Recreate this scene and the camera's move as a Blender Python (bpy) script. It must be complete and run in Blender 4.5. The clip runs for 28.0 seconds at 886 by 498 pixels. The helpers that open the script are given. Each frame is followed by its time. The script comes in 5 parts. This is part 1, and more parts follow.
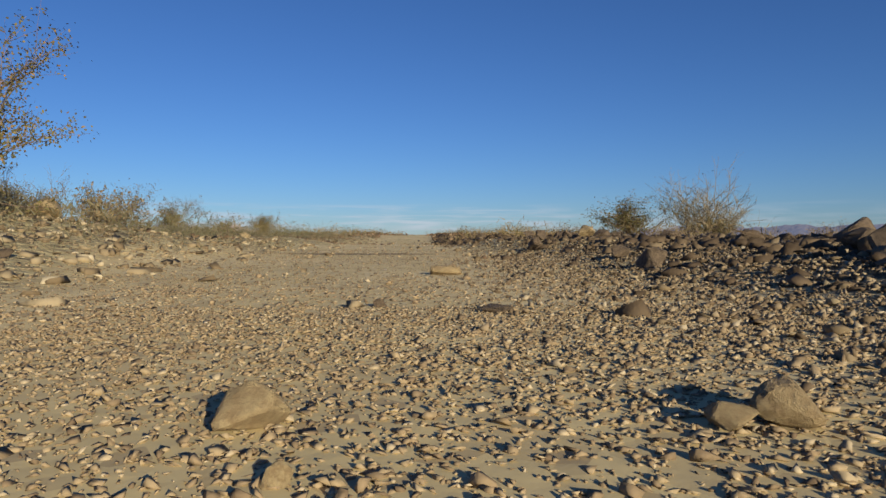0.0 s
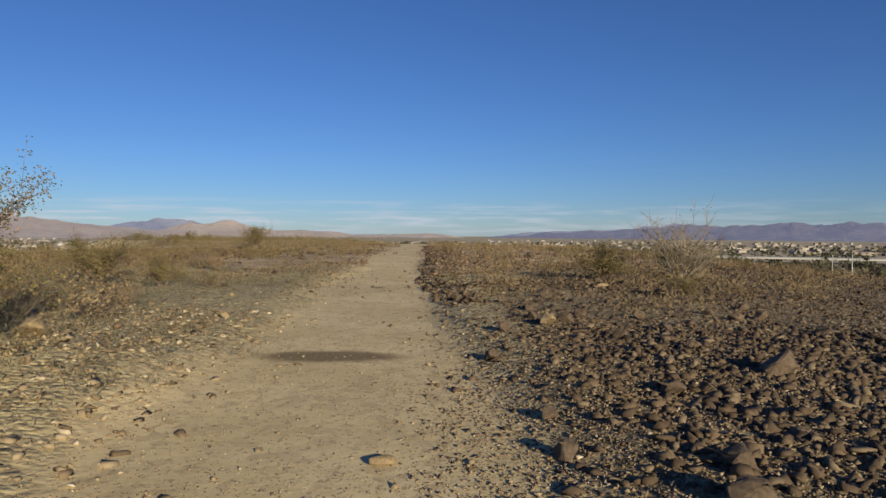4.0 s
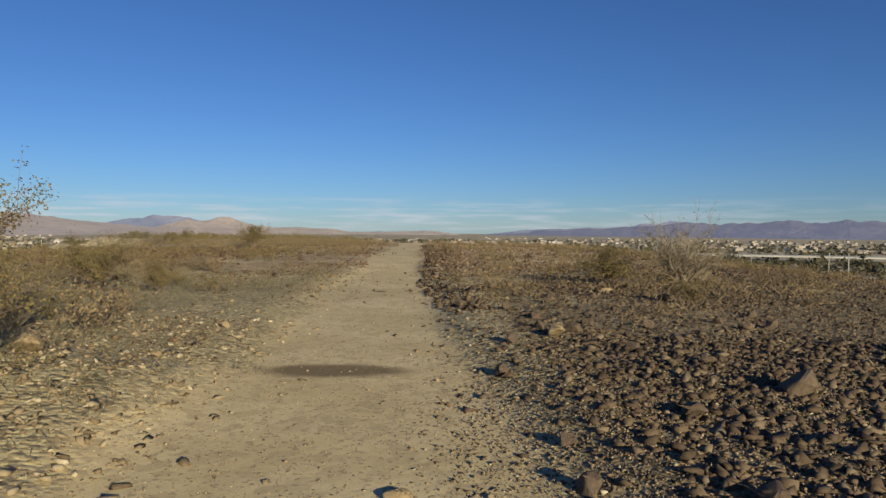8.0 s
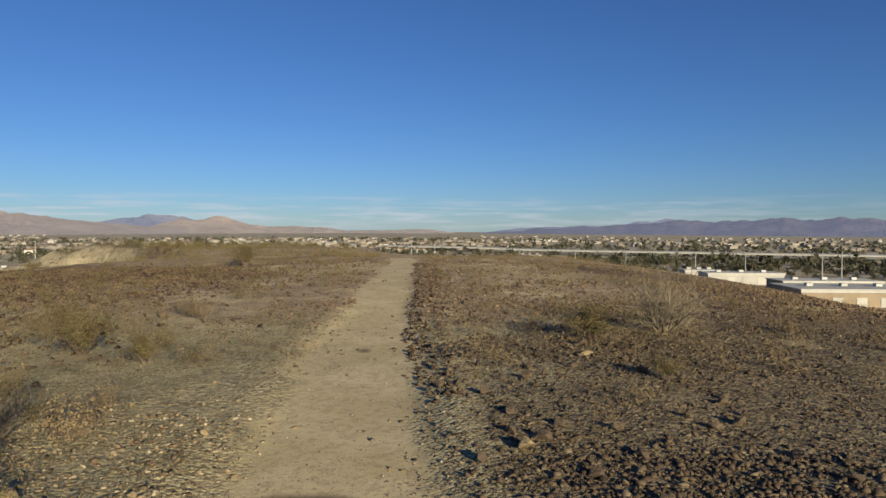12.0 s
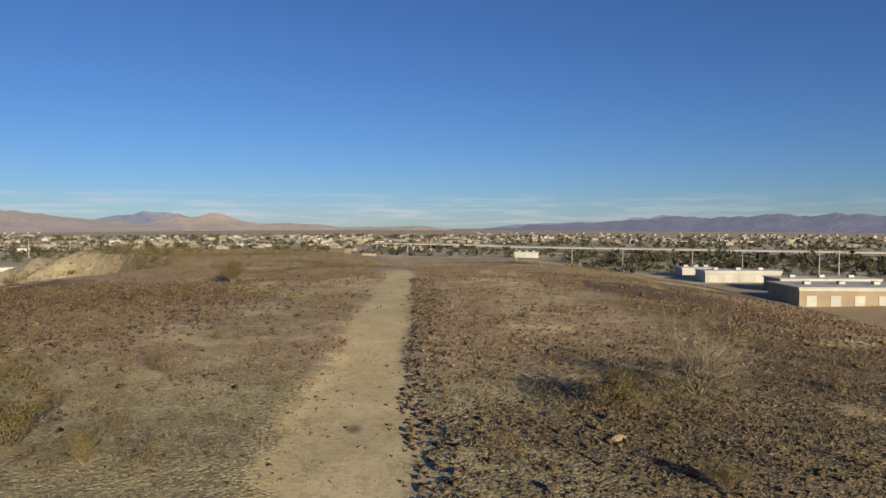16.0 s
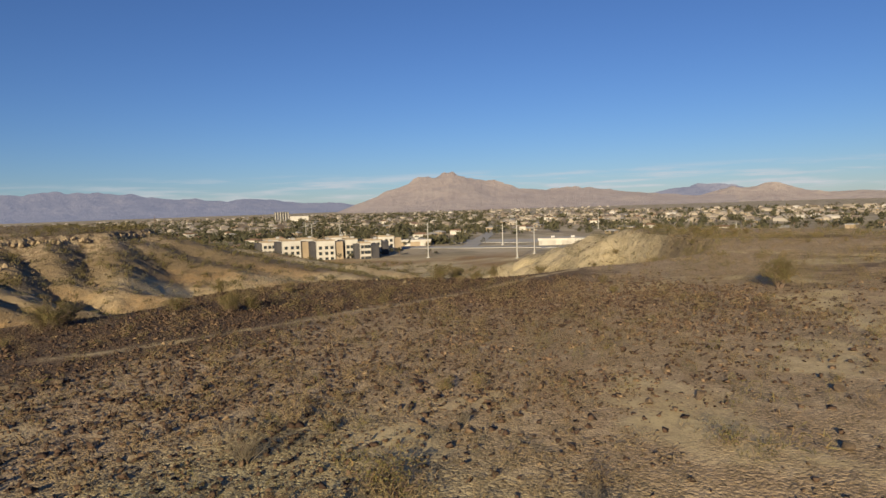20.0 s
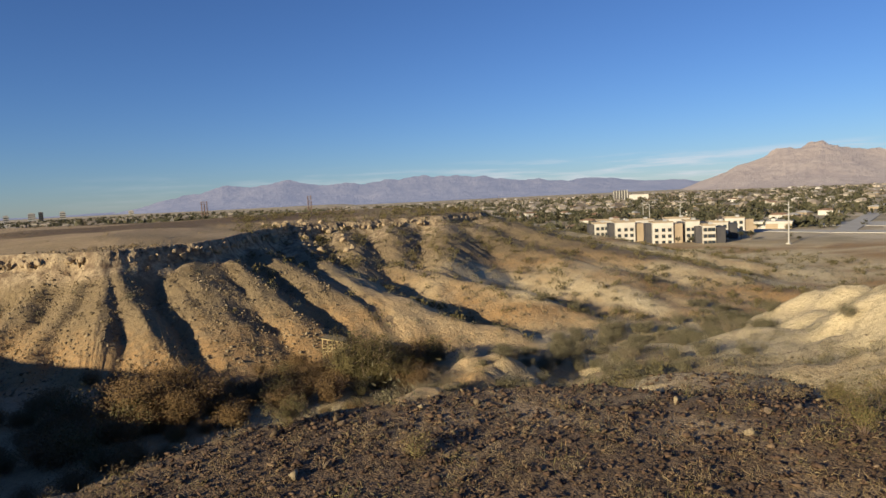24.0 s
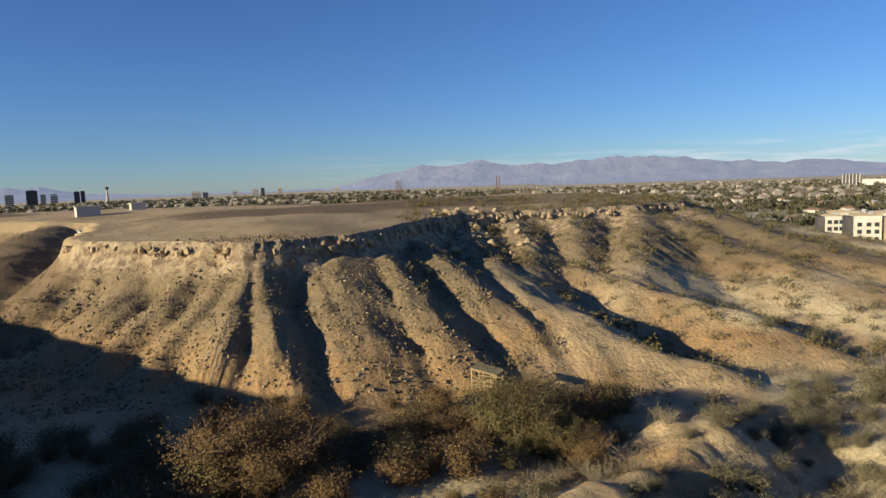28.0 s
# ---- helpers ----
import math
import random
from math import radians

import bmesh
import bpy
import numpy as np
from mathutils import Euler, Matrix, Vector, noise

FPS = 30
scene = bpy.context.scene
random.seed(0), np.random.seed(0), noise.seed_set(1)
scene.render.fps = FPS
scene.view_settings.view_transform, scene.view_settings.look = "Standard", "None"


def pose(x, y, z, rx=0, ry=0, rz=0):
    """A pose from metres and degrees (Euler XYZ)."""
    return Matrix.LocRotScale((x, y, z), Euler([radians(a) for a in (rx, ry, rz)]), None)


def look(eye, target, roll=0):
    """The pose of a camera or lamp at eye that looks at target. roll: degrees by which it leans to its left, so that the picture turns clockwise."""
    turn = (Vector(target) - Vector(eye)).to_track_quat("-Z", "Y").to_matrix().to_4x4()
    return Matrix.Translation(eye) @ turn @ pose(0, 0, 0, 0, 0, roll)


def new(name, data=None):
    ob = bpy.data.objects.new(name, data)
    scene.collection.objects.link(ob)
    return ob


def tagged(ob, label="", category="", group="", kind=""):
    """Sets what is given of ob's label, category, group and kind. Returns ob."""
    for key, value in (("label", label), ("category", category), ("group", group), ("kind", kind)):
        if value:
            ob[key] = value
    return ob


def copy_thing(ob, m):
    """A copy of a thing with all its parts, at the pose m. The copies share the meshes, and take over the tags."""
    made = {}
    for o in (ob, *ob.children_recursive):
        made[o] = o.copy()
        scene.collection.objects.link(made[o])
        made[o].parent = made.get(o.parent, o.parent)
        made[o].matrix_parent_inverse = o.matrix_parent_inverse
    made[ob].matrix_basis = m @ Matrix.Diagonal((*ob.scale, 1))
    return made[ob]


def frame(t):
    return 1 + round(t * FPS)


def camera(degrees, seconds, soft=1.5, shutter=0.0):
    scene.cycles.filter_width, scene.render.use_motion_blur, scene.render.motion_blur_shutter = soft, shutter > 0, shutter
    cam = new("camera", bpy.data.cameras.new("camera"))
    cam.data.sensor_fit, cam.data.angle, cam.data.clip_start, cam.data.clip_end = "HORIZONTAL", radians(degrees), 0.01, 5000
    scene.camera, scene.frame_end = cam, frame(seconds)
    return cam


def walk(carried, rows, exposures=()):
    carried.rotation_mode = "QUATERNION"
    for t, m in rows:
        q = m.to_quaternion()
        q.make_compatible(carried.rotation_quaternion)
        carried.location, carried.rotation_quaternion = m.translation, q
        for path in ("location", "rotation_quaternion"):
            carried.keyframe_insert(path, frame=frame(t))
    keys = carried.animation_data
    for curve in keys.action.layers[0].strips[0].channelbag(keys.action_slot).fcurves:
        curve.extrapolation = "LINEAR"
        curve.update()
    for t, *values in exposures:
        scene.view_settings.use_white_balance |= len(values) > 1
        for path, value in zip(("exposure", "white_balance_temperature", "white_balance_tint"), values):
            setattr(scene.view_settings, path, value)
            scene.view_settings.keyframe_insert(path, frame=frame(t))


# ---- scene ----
cam = camera(67.6, 28.0)
METRES, EYE, TILT, LEAN, TURN = 51.0, 0.12, -1.3, 0.0, 0.0
ROWS = [
    (0.0, 0.0, 0.0, 0.0, 0.0, 0.0, -0.0),
    (0.5, 0.0012, -0.0019, 0.0027, -0.1, 0.05, -0.06),
    (1.0, 0.0023, -0.0034, 0.0038, -0.19, 0.01, -0.05),
    (1.5, 0.0028, -0.0044, 0.0053, -0.24, -0.03, -0.09),
    (2.0, 0.0029, -0.0046, 0.0068, -0.3, -0.07, -0.15),
    (2.5, 0.003, -0.0045, 0.0086, -0.34, -0.11, -0.19),
    (3.0, 0.0033, -0.0044, 0.0106, -0.37, -0.18, -0.23),
    (3.5, 0.0039, -0.0047, 0.0127, -0.38, -0.24, -0.25),
    (4.0, 0.0044, -0.0056, 0.015, -0.36, -0.33, -0.29),
    (4.5, 0.0046, -0.0069, 0.0174, -0.36, -0.41, -0.33),
    (6.5, 0.0044, -0.0078, 0.0172, -0.4, -0.46, -0.34),
    (7.0, 0.0042, -0.006, 0.0165, -0.49, -0.48, -0.37),
    (7.5, 0.0038, -0.0041, 0.0162, -0.56, -0.51, -0.38),
    (8.0, 0.0029, -0.0031, 0.0169, -0.6, -0.56, -0.39),
    (8.5, 0.0021, -0.0027, 0.0185, -0.66, -0.58, -0.39),
    (9.0, 0.0019, -0.0027, 0.0204, -0.7, -0.59, -0.36),
    (9.5, 0.0022, -0.0032, 0.0219, -0.72, -0.61, -0.35),
    (10.0, 0.0028, -0.0038, 0.0243, -0.8, -0.63, -0.32),
    (10.5, 0.0039, -0.0043, 0.027, -0.82, -0.64, -0.3),
    (11.0, 0.0052, -0.0048, 0.0301, -0.87, -0.67, -0.25),
    (11.5, 0.0063, -0.0052, 0.0331, -0.91, -0.7, -0.23),
    (12.0, 0.0067, -0.0056, 0.0367, -0.99, -0.71, -0.19),
    (12.5, 0.0066, -0.0055, 0.0402, -1.04, -0.74, -0.18),
    (14.5, 0.0054, 0.0019, 0.0472, -1.19, -0.85, -0.15),
    (15.0, 0.0053, 0.0086, 0.0493, -1.23, -0.91, -0.13),
    (15.5, 0.0053, 0.0172, 0.0518, -1.28, -0.96, -0.11),
    (16.0, 0.0053, 0.0271, 0.0536, -1.32, -1.01, -0.07),
    (16.5, 0.0053, 0.0356, 0.0542, 2.85, -1.27, -0.06),
    (17.0, 0.0054, 0.0447, 0.0541, 8.52, -1.56, -0.01),
    (17.5, 0.0051, 0.0555, 0.0539, 10.55, -1.69, 0.02),
    (18.0, 0.0031, 0.0702, 0.054, 11.55, -1.77, 0.02),
    (18.5, -0.0007, 0.0896, 0.055, 23.89, -2.33, 0.25),
    (19.0, -0.0054, 0.1117, 0.0563, 31.07, -2.65, 0.42),
    (19.5, -0.0148, 0.1361, 0.0572, 34.33, -2.79, 0.41),
    (20.0, -0.0279, 0.1638, 0.0663, 44.1, -3.2, 0.81),
    (20.5, -0.0438, 0.1915, 0.0712, 46.43, -3.33, 0.84),
    (21.0, -0.0656, 0.2219, 0.073, 47.58, -3.41, 0.81),
    (21.5, -0.0934, 0.2548, 0.0749, 51.79, -3.6, 0.89),
    (22.0, -0.1263, 0.2907, 0.0805, 69.69, -4.07, 1.82),
    (22.5, -0.1624, 0.3237, 0.0821, 73.16, -4.24, 1.89),
    (24.5, -0.3192, 0.4137, 0.0816, 72.71, -4.6, 1.35),
    (25.0, -0.3678, 0.435, 0.0797, 72.74, -4.72, 1.1),
    (25.5, -0.4196, 0.4534, 0.0828, 74.45, -4.84, 1.05),
    (26.0, -0.4699, 0.4711, 0.0901, 76.14, -5.02, 0.97),
    (26.5, -0.523, 0.4863, 0.0999, 83.06, -5.25, 1.21),
    (27.0, -0.5722, 0.5017, 0.1076, 87.35, -5.54, 1.27),
    (27.5, -0.6226, 0.5105, 0.1091, 88.63, -5.74, 1.08),
    (28.0, -0.6778, 0.5151, 0.1084, 89.2, -5.87, 0.77),
]
walk(cam, [(t, pose(0, 0, EYE, TILT, LEAN, TURN) @ pose(METRES * x, METRES * y, METRES * z, 90 + pitch, roll, yaw)) for t, x, y, z, yaw, pitch, roll in ROWS],
     ((0, 0.47, 6200, 6), (3, 0.47, 6270, 9), (8, 0.47, 6330, 5), (12, 0.48, 6350, 5), (16, 0.5, 6480, 7), (18, 0.52, 6800, 9), (20, 0.52, 6900, 10), (22, 0.58, 6650, 8), (25, 0.82, 6700, 9), (28, 0.9, 6500, 6)))

# ---- world and sun ----
SUN_AZ, SUN_EL = 151.8, 15.6          # clockwise from +y; low winter sun behind the first camera
SUN_DIR = Vector((math.sin(radians(SUN_AZ)) * math.cos(radians(SUN_EL)), math.cos(radians(SUN_AZ)) * math.cos(radians(SUN_EL)), math.sin(radians(SUN_EL))))
world = bpy.data.worlds.new("sky")
scene.world = world
world.use_nodes = True
wn = world.node_tree
sky = wn.nodes.new("ShaderNodeTexSky")
sky.sky_type, sky.sun_disc = "NISHITA", False
sky.sun_elevation, sky.sun_rotation = radians(SUN_EL), radians(SUN_AZ)
sky.altitude, sky.air_density, sky.dust_density, sky.ozone_density = 600, 1.0, 0.0, 4.0
wn.nodes["Background"].inputs["Strength"].default_value = 0.079
tint = wn.nodes.new("ShaderNodeMix")
tint.data_type, tint.blend_type = "RGBA", "MULTIPLY"
tint.inputs[0].default_value, tint.inputs[7].default_value = 1.0, (0.44, 0.555, 0.8, 1)
wn.links.new(sky.outputs[0], tint.inputs[6])
wn.links.new(tint.outputs[2], wn.nodes["Background"].inputs[0])
sun_data = bpy.data.lights.new("sun", "SUN")
sun_data.energy, sun_data.angle, sun_data.color = 4.75, radians(0.55), (1.0, 0.85, 0.6)
sun = new("sun", sun_data)
sun.matrix_world = look(SUN_DIR * 100, (0, 0, 0))



# ---- materials ----
class Mat:
    """A small builder for node materials."""

    def __init__(self, name):
        self.m = bpy.data.materials.new(name)
        self.m.use_nodes = True
        self.t = self.m.node_tree
        self.b = self.t.nodes["Principled BSDF"]
        self.b.inputs["Specular IOR Level"].default_value = 0.25
        self.pos = None

    def node(self, kind, **inputs):
        n = self.t.nodes.new(kind)
        for key, value in inputs.items():
            self.put(n.inputs[key.replace("_", " ")], value)
        return n

    def put(self, socket, value):
        if isinstance(value, bpy.types.NodeSocket):
            self.t.links.new(value, socket)
        elif isinstance(value, tuple) and len(value) == 3 and socket.type == "RGBA":
            socket.default_value = (*value, 1)
        else:
            socket.default_value = value

    def at(self):
        if self.pos is None:
            self.pos = self.node("ShaderNodeNewGeometry").outputs["Position"]
        return self.pos

    def local(self):
        return self.node("ShaderNodeTexCoord").outputs["Object"]

    def noise(self, scale, detail=4, rough=0.55, vec=None):
        n = self.node("ShaderNodeTexNoise", Vector=vec or self.at(), Scale=scale, Detail=detail, Roughness=rough)
        return n.outputs["Fac"]

    def cells(self, scale, vec=None):
        return self.node("ShaderNodeTexVoronoi", Vector=vec or self.at(), Scale=scale)

    def ramp(self, fac, low, high, a=0.0, b=1.0):
        n = self.node("ShaderNodeMapRange", Value=fac, From_Min=low, From_Max=high, To_Min=a, To_Max=b)
        n.interpolation_type = "SMOOTHSTEP"
        return n.outputs["Result"]

    def math(self, op, a, b=0.0):
        n = self.t.nodes.new("ShaderNodeMath")
        n.operation, n.use_clamp = op, False
        self.put(n.inputs[0], a)
        self.put(n.inputs[1], b)
        return n.outputs[0]

    def mix(self, fac, a, b, blend="MIX"):
        n = self.t.nodes.new("ShaderNodeMix")
        n.data_type, n.blend_type = "RGBA", blend
        self.put(n.inputs[0], fac)
        self.put(n.inputs[6], a)
        self.put(n.inputs[7], b)
        return n.outputs[2]

    def attr(self, name):
        n = self.t.nodes.new("ShaderNodeAttribute")
        n.attribute_name = name
        return n.outputs["Fac"]

    def chance(self):
        return self.node("ShaderNodeObjectInfo").outputs["Random"]

    def island(self):
        return self.node("ShaderNodeNewGeometry").outputs["Random Per Island"]

    def bump(self, height, strength, distance):
        n = self.node("ShaderNodeBump", Height=height, Strength=strength, Distance=distance)
        self.put(self.b.inputs["Normal"], n.outputs[0])

    def done(self, color, rough=0.9, metal=0.0):
        self.put(self.b.inputs["Base Color"], color)
        self.put(self.b.inputs["Roughness"], rough)
        self.put(self.b.inputs["Metallic"], metal)
        return self.m


def plain(name, a, b, scale=3.0, rough=0.8, metal=0.0, fine=40.0):
    """Two tones of one colour, mottled at two scales, with a fine relief; each object a little apart."""
    k = Mat(name)
    v = k.local()
    c = k.mix(k.ramp(k.noise(scale, vec=v), 0.35, 0.65), a, b)
    c = k.mix(k.math("MULTIPLY", k.chance(), 0.45), c, tuple(0.6 * x for x in a))
    f = k.noise(fine, vec=v)
    c = k.mix(k.math("MULTIPLY", f, 0.35), c, tuple(0.7 * x for x in b))
    k.bump(f, 0.3, 0.02)
    return k.done(c, rough, metal)


def varied(name, tones, rough=0.85, bump_scale=0.0):
    """For joined pieces: each island takes one of four tones."""
    k = Mat(name)
    r = k.island()
    c = k.mix(k.ramp(r, 0.0, 0.4), tones[0], tones[1])
    c = k.mix(k.ramp(r, 0.4, 0.75), c, tones[2])
    c = k.mix(k.ramp(r, 0.78, 1.0), c, tones[3])
    if bump_scale:
        f = k.noise(bump_scale, 5)
        c = k.mix(k.ramp(f, 0.35, 0.7, 0.0, 0.5), c, tuple(1.35 * x for x in tones[1]))
        k.bump(f, 0.5, 0.3 / bump_scale)
    return k.done(c, rough)


def ground_material():
    k = Mat("desert_ground")
    trail, tan, dark, rock, town, pale, blotch = (k.attr(n) for n in ("trail", "tan", "dark", "rock", "town", "pale", "blotch"))
    big, mid, fine = k.noise(0.11, 5), k.noise(0.9, 6, 0.62), k.noise(14.0, 6, 0.65)
    grit = k.cells(46.0)
    pebble = k.cells(13.0)
    # gravelly mesa soil: straw-grey, sandy and rusty by turns, browner where stones crowd
    soil = k.mix(k.ramp(mid, 0.35, 0.68), (0.4, 0.33, 0.175), (0.58, 0.49, 0.28))
    soil = k.mix(k.ramp(big, 0.5, 0.62, 0, 0.7), soil, (0.48, 0.42, 0.235))
    soil = k.mix(k.ramp(big, 0.5, 0.36, 0, 0.45), soil, (0.26, 0.18, 0.095))
    place = k.node("ShaderNodeSeparateXYZ", Vector=k.at())
    rusty = k.math("MAXIMUM", k.ramp(place.outputs["Y"], 9.0, 19.0), k.ramp(place.outputs["X"], -7.0, -13.0))
    rusty = k.ramp(k.math("ADD", rusty, k.math("SUBTRACT", big, 0.5)), 0.15, 0.75)
    warm = k.mix(k.ramp(mid, 0.35, 0.68), (0.43, 0.31, 0.185), (0.64, 0.495, 0.31))
    warm = k.mix(k.ramp(big, 0.52, 0.64, 0, 0.6), warm, (0.3, 0.245, 0.13))
    soil = k.mix(rusty, soil, warm)
    chip = k.cells(27.0)
    flake = k.mix(k.ramp(chip.outputs["Color"], 0.15, 0.85), (0.16, 0.12, 0.062), k.mix(rusty, (0.56, 0.48, 0.27), (0.5, 0.36, 0.21)))
    soil = k.mix(k.ramp(k.noise(2.3, 3), 0.34, 0.56, 0.25, 0.8), soil, flake)
    stone = k.mix(k.ramp(pebble.outputs["Color"], 0.2, 0.8), (0.07, 0.05, 0.03), (0.27, 0.205, 0.115))
    stone = k.mix(rusty, stone, k.mix(k.ramp(pebble.outputs["Color"], 0.2, 0.8), (0.048, 0.03, 0.019), (0.15, 0.096, 0.057)))
    crowd = k.math("MULTIPLY", k.ramp(k.math("ADD", k.math("MULTIPLY", dark, 0.6), mid), 0.7, 1.0), 0.88)
    soil = k.mix(crowd, soil, stone)
    # mudstone and rubble of the canyon walls, warmer near the foot
    height = place.outputs["Z"]
    talus = k.noise(0.55, 8, 0.72)
    chips = k.cells(1.7)
    mud = k.mix(k.ramp(k.math("ADD", height, k.math("MULTIPLY", mid, 6.0)), -13.5, -8.0), (0.36, 0.222, 0.1), (0.22, 0.165, 0.093))
    mud = k.mix(k.ramp(talus, 0.46, 0.66, 0, 0.7), mud, (0.19, 0.145, 0.088))
    mud = k.mix(k.ramp(chips.outputs["Color"], 0.66, 0.9, 0, 0.5), mud, (0.33, 0.245, 0.14))
    mud = k.mix(k.ramp(k.noise(0.09, 5, 0.7), 0.52, 0.66, 0, 0.55), mud, (0.2, 0.15, 0.095))
    rubble = k.noise(2.6, 6, 0.75)
    mud = k.mix(k.ramp(rubble, 0.5, 0.66, 0, 0.7), mud, (0.115, 0.085, 0.05))
    cream = k.mix(k.ramp(mid, 0.35, 0.7), (0.64, 0.53, 0.33), (0.52, 0.42, 0.255))
    cream = k.mix(k.ramp(talus, 0.55, 0.7, 0, 0.6), cream, (0.27, 0.215, 0.13))
    cream = k.mix(k.ramp(rubble, 0.54, 0.7, 0, 0.5), cream, (0.24, 0.18, 0.105))
    mud = k.mix(pale, mud, cream)
    c = k.mix(tan, soil, mud)
    # the rock band below the rim
    ledge = k.mix(k.ramp(k.noise(0.7, 6, 0.7), 0.35, 0.65), (0.17, 0.12, 0.078), (0.45, 0.355, 0.225))
    c = k.mix(rock, c, ledge)
    # town ground: yards, streets and dry lots
    lots = k.cells(0.028)
    yard = k.mix(k.ramp(lots.outputs["Color"], 0.25, 0.75), (0.36, 0.3, 0.205), (0.52, 0.44, 0.31))
    yard = k.mix(k.ramp(k.noise(0.02, 5, 0.7), 0.48, 0.6, 0, 0.6), yard, (0.2, 0.185, 0.11))
    c = k.mix(town, c, yard)
    # the trodden trail
    earth = k.mix(k.ramp(k.noise(0.8, 5), 0.35, 0.7), (0.56, 0.445, 0.235), (0.68, 0.55, 0.315))
    earth = k.mix(k.ramp(k.noise(3.1, 4), 0.55, 0.75, 0, 0.45), earth, (0.46, 0.345, 0.19))
    earth = k.mix(k.ramp(grit.outputs["Color"], 0.72, 0.9, 0, 0.5), earth, (0.2, 0.14, 0.1))
    earth = k.mix(k.ramp(pebble.outputs["Color"], 0.45, 0.9, 0, 0.4), earth, (0.33, 0.245, 0.14))
    earth = k.mix(k.ramp(k.math("ADD", blotch, k.math("MULTIPLY", k.math("SUBTRACT", mid, 0.5), 0.6)), 0.3, 0.75, 0, 0.9), earth, (0.15, 0.108, 0.055))
    edge = k.ramp(k.math("ADD", trail, k.math("MULTIPLY", k.math("SUBTRACT", mid, 0.5), 1.5)), 0.22, 0.78)
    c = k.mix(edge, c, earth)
    c = k.mix(k.math("MULTIPLY", k.ramp(fine, 0.45, 0.66, 0, 0.32), k.math("SUBTRACT", 1.0, k.math("MULTIPLY", edge, 0.7))), c, (0.14, 0.1, 0.062))
    lumps = k.math("ADD", k.math("MULTIPLY", k.math("ADD", pebble.outputs["Distance"], chip.outputs["Distance"]), -0.7), fine)
    lumps = k.math("MULTIPLY", lumps, k.math("SUBTRACT", 1.0, k.math("MULTIPLY", edge, 0.94)))
    craggy = k.math("ADD", k.math("MULTIPLY", talus, 16.0), k.math("ADD", k.math("MULTIPLY", chips.outputs["Distance"], -5.0), k.math("MULTIPLY", rubble, 7.0)))
    lumps = k.math("ADD", lumps, k.math("MULTIPLY", k.math("MULTIPLY", craggy, tan), k.math("SUBTRACT", 1.0, town)))
    k.bump(lumps, 0.7, 0.03)
    return k.done(c, 0.95)


GROUND = ground_material()
ROCK_DARK = varied("varnished_stones", ((0.048, 0.033, 0.021), (0.08, 0.055, 0.034), (0.12, 0.085, 0.052), (0.195, 0.15, 0.095)), 0.8, 22.0)
ROCK_MIXED = varied("mixed_gravel", ((0.09, 0.062, 0.04), (0.17, 0.123, 0.075), (0.27, 0.205, 0.13), (0.42, 0.35, 0.25)), 0.85, 30.0)
ROCK_PALE = varied("pale_pebbles", ((0.13, 0.09, 0.056), (0.24, 0.175, 0.105), (0.33, 0.25, 0.15), (0.44, 0.36, 0.245)), 0.85, 30.0)


def rock_material(name, a, b, c2, scale):
    k = Mat(name)
    v = k.local()
    n, f = k.noise(scale, 6, 0.65, v), k.noise(scale * 9, 5, 0.6, v)
    col = k.mix(k.ramp(n, 0.35, 0.65), a, b)
    col = k.mix(k.ramp(f, 0.5, 0.72, 0, 0.6), col, c2)
    col = k.mix(k.math("MULTIPLY", k.chance(), 0.5), col, a)
    k.bump(k.math("ADD", n, f), 0.6, 0.12 / scale)
    return k.done(col, 0.85)


STONE_BROWN = rock_material("brown_stone", (0.085, 0.06, 0.041), (0.165, 0.12, 0.08), (0.27, 0.21, 0.135), 9.0)
STONE_TAN = rock_material("tan_stone", (0.26, 0.185, 0.1), (0.42, 0.325, 0.18), (0.17, 0.115, 0.068), 7.0)
LEDGE = rock_material("ledge_stone", (0.3, 0.225, 0.14), (0.46, 0.365, 0.235), (0.17, 0.12, 0.08), 0.9)
TALUS = varied("talus_stones", ((0.1, 0.076, 0.047), (0.17, 0.13, 0.08), (0.23, 0.18, 0.112), (0.31, 0.25, 0.165)), 0.9, 3.0)
ROCK_RUST = varied("rusty_stones", ((0.075, 0.047, 0.031), (0.12, 0.077, 0.048), (0.19, 0.126, 0.077), (0.3, 0.215, 0.13)), 0.85, 16.0)
ROCK_RED = varied("dark_rusty_stones", ((0.042, 0.026, 0.018), (0.066, 0.04, 0.027), (0.1, 0.063, 0.04), (0.18, 0.122, 0.073)), 0.85, 16.0)
GRAVEL_BROWN = varied("brown_gravel", ((0.06, 0.041, 0.026), (0.11, 0.078, 0.047), (0.18, 0.135, 0.08), (0.3, 0.24, 0.15)), 0.88, 30.0)
FLAKY = varied("flaky_tan_stones", ((0.085, 0.06, 0.037), (0.18, 0.132, 0.077), (0.3, 0.235, 0.145), (0.48, 0.405, 0.28)), 0.88, 24.0)


def leaf_material(name, a, b, c2):
    k = Mat(name)
    r = k.island()
    c = k.mix(k.ramp(r, 0.1, 0.6), a, b)
    c = k.mix(k.ramp(r, 0.7, 1.0, 0, 0.9), c, c2)
    c = k.mix(k.math("MULTIPLY", k.chance(), 0.35), c, a)
    k.b.inputs["Transmission Weight"].default_value = 0.0
    return k.done(c, 0.75)


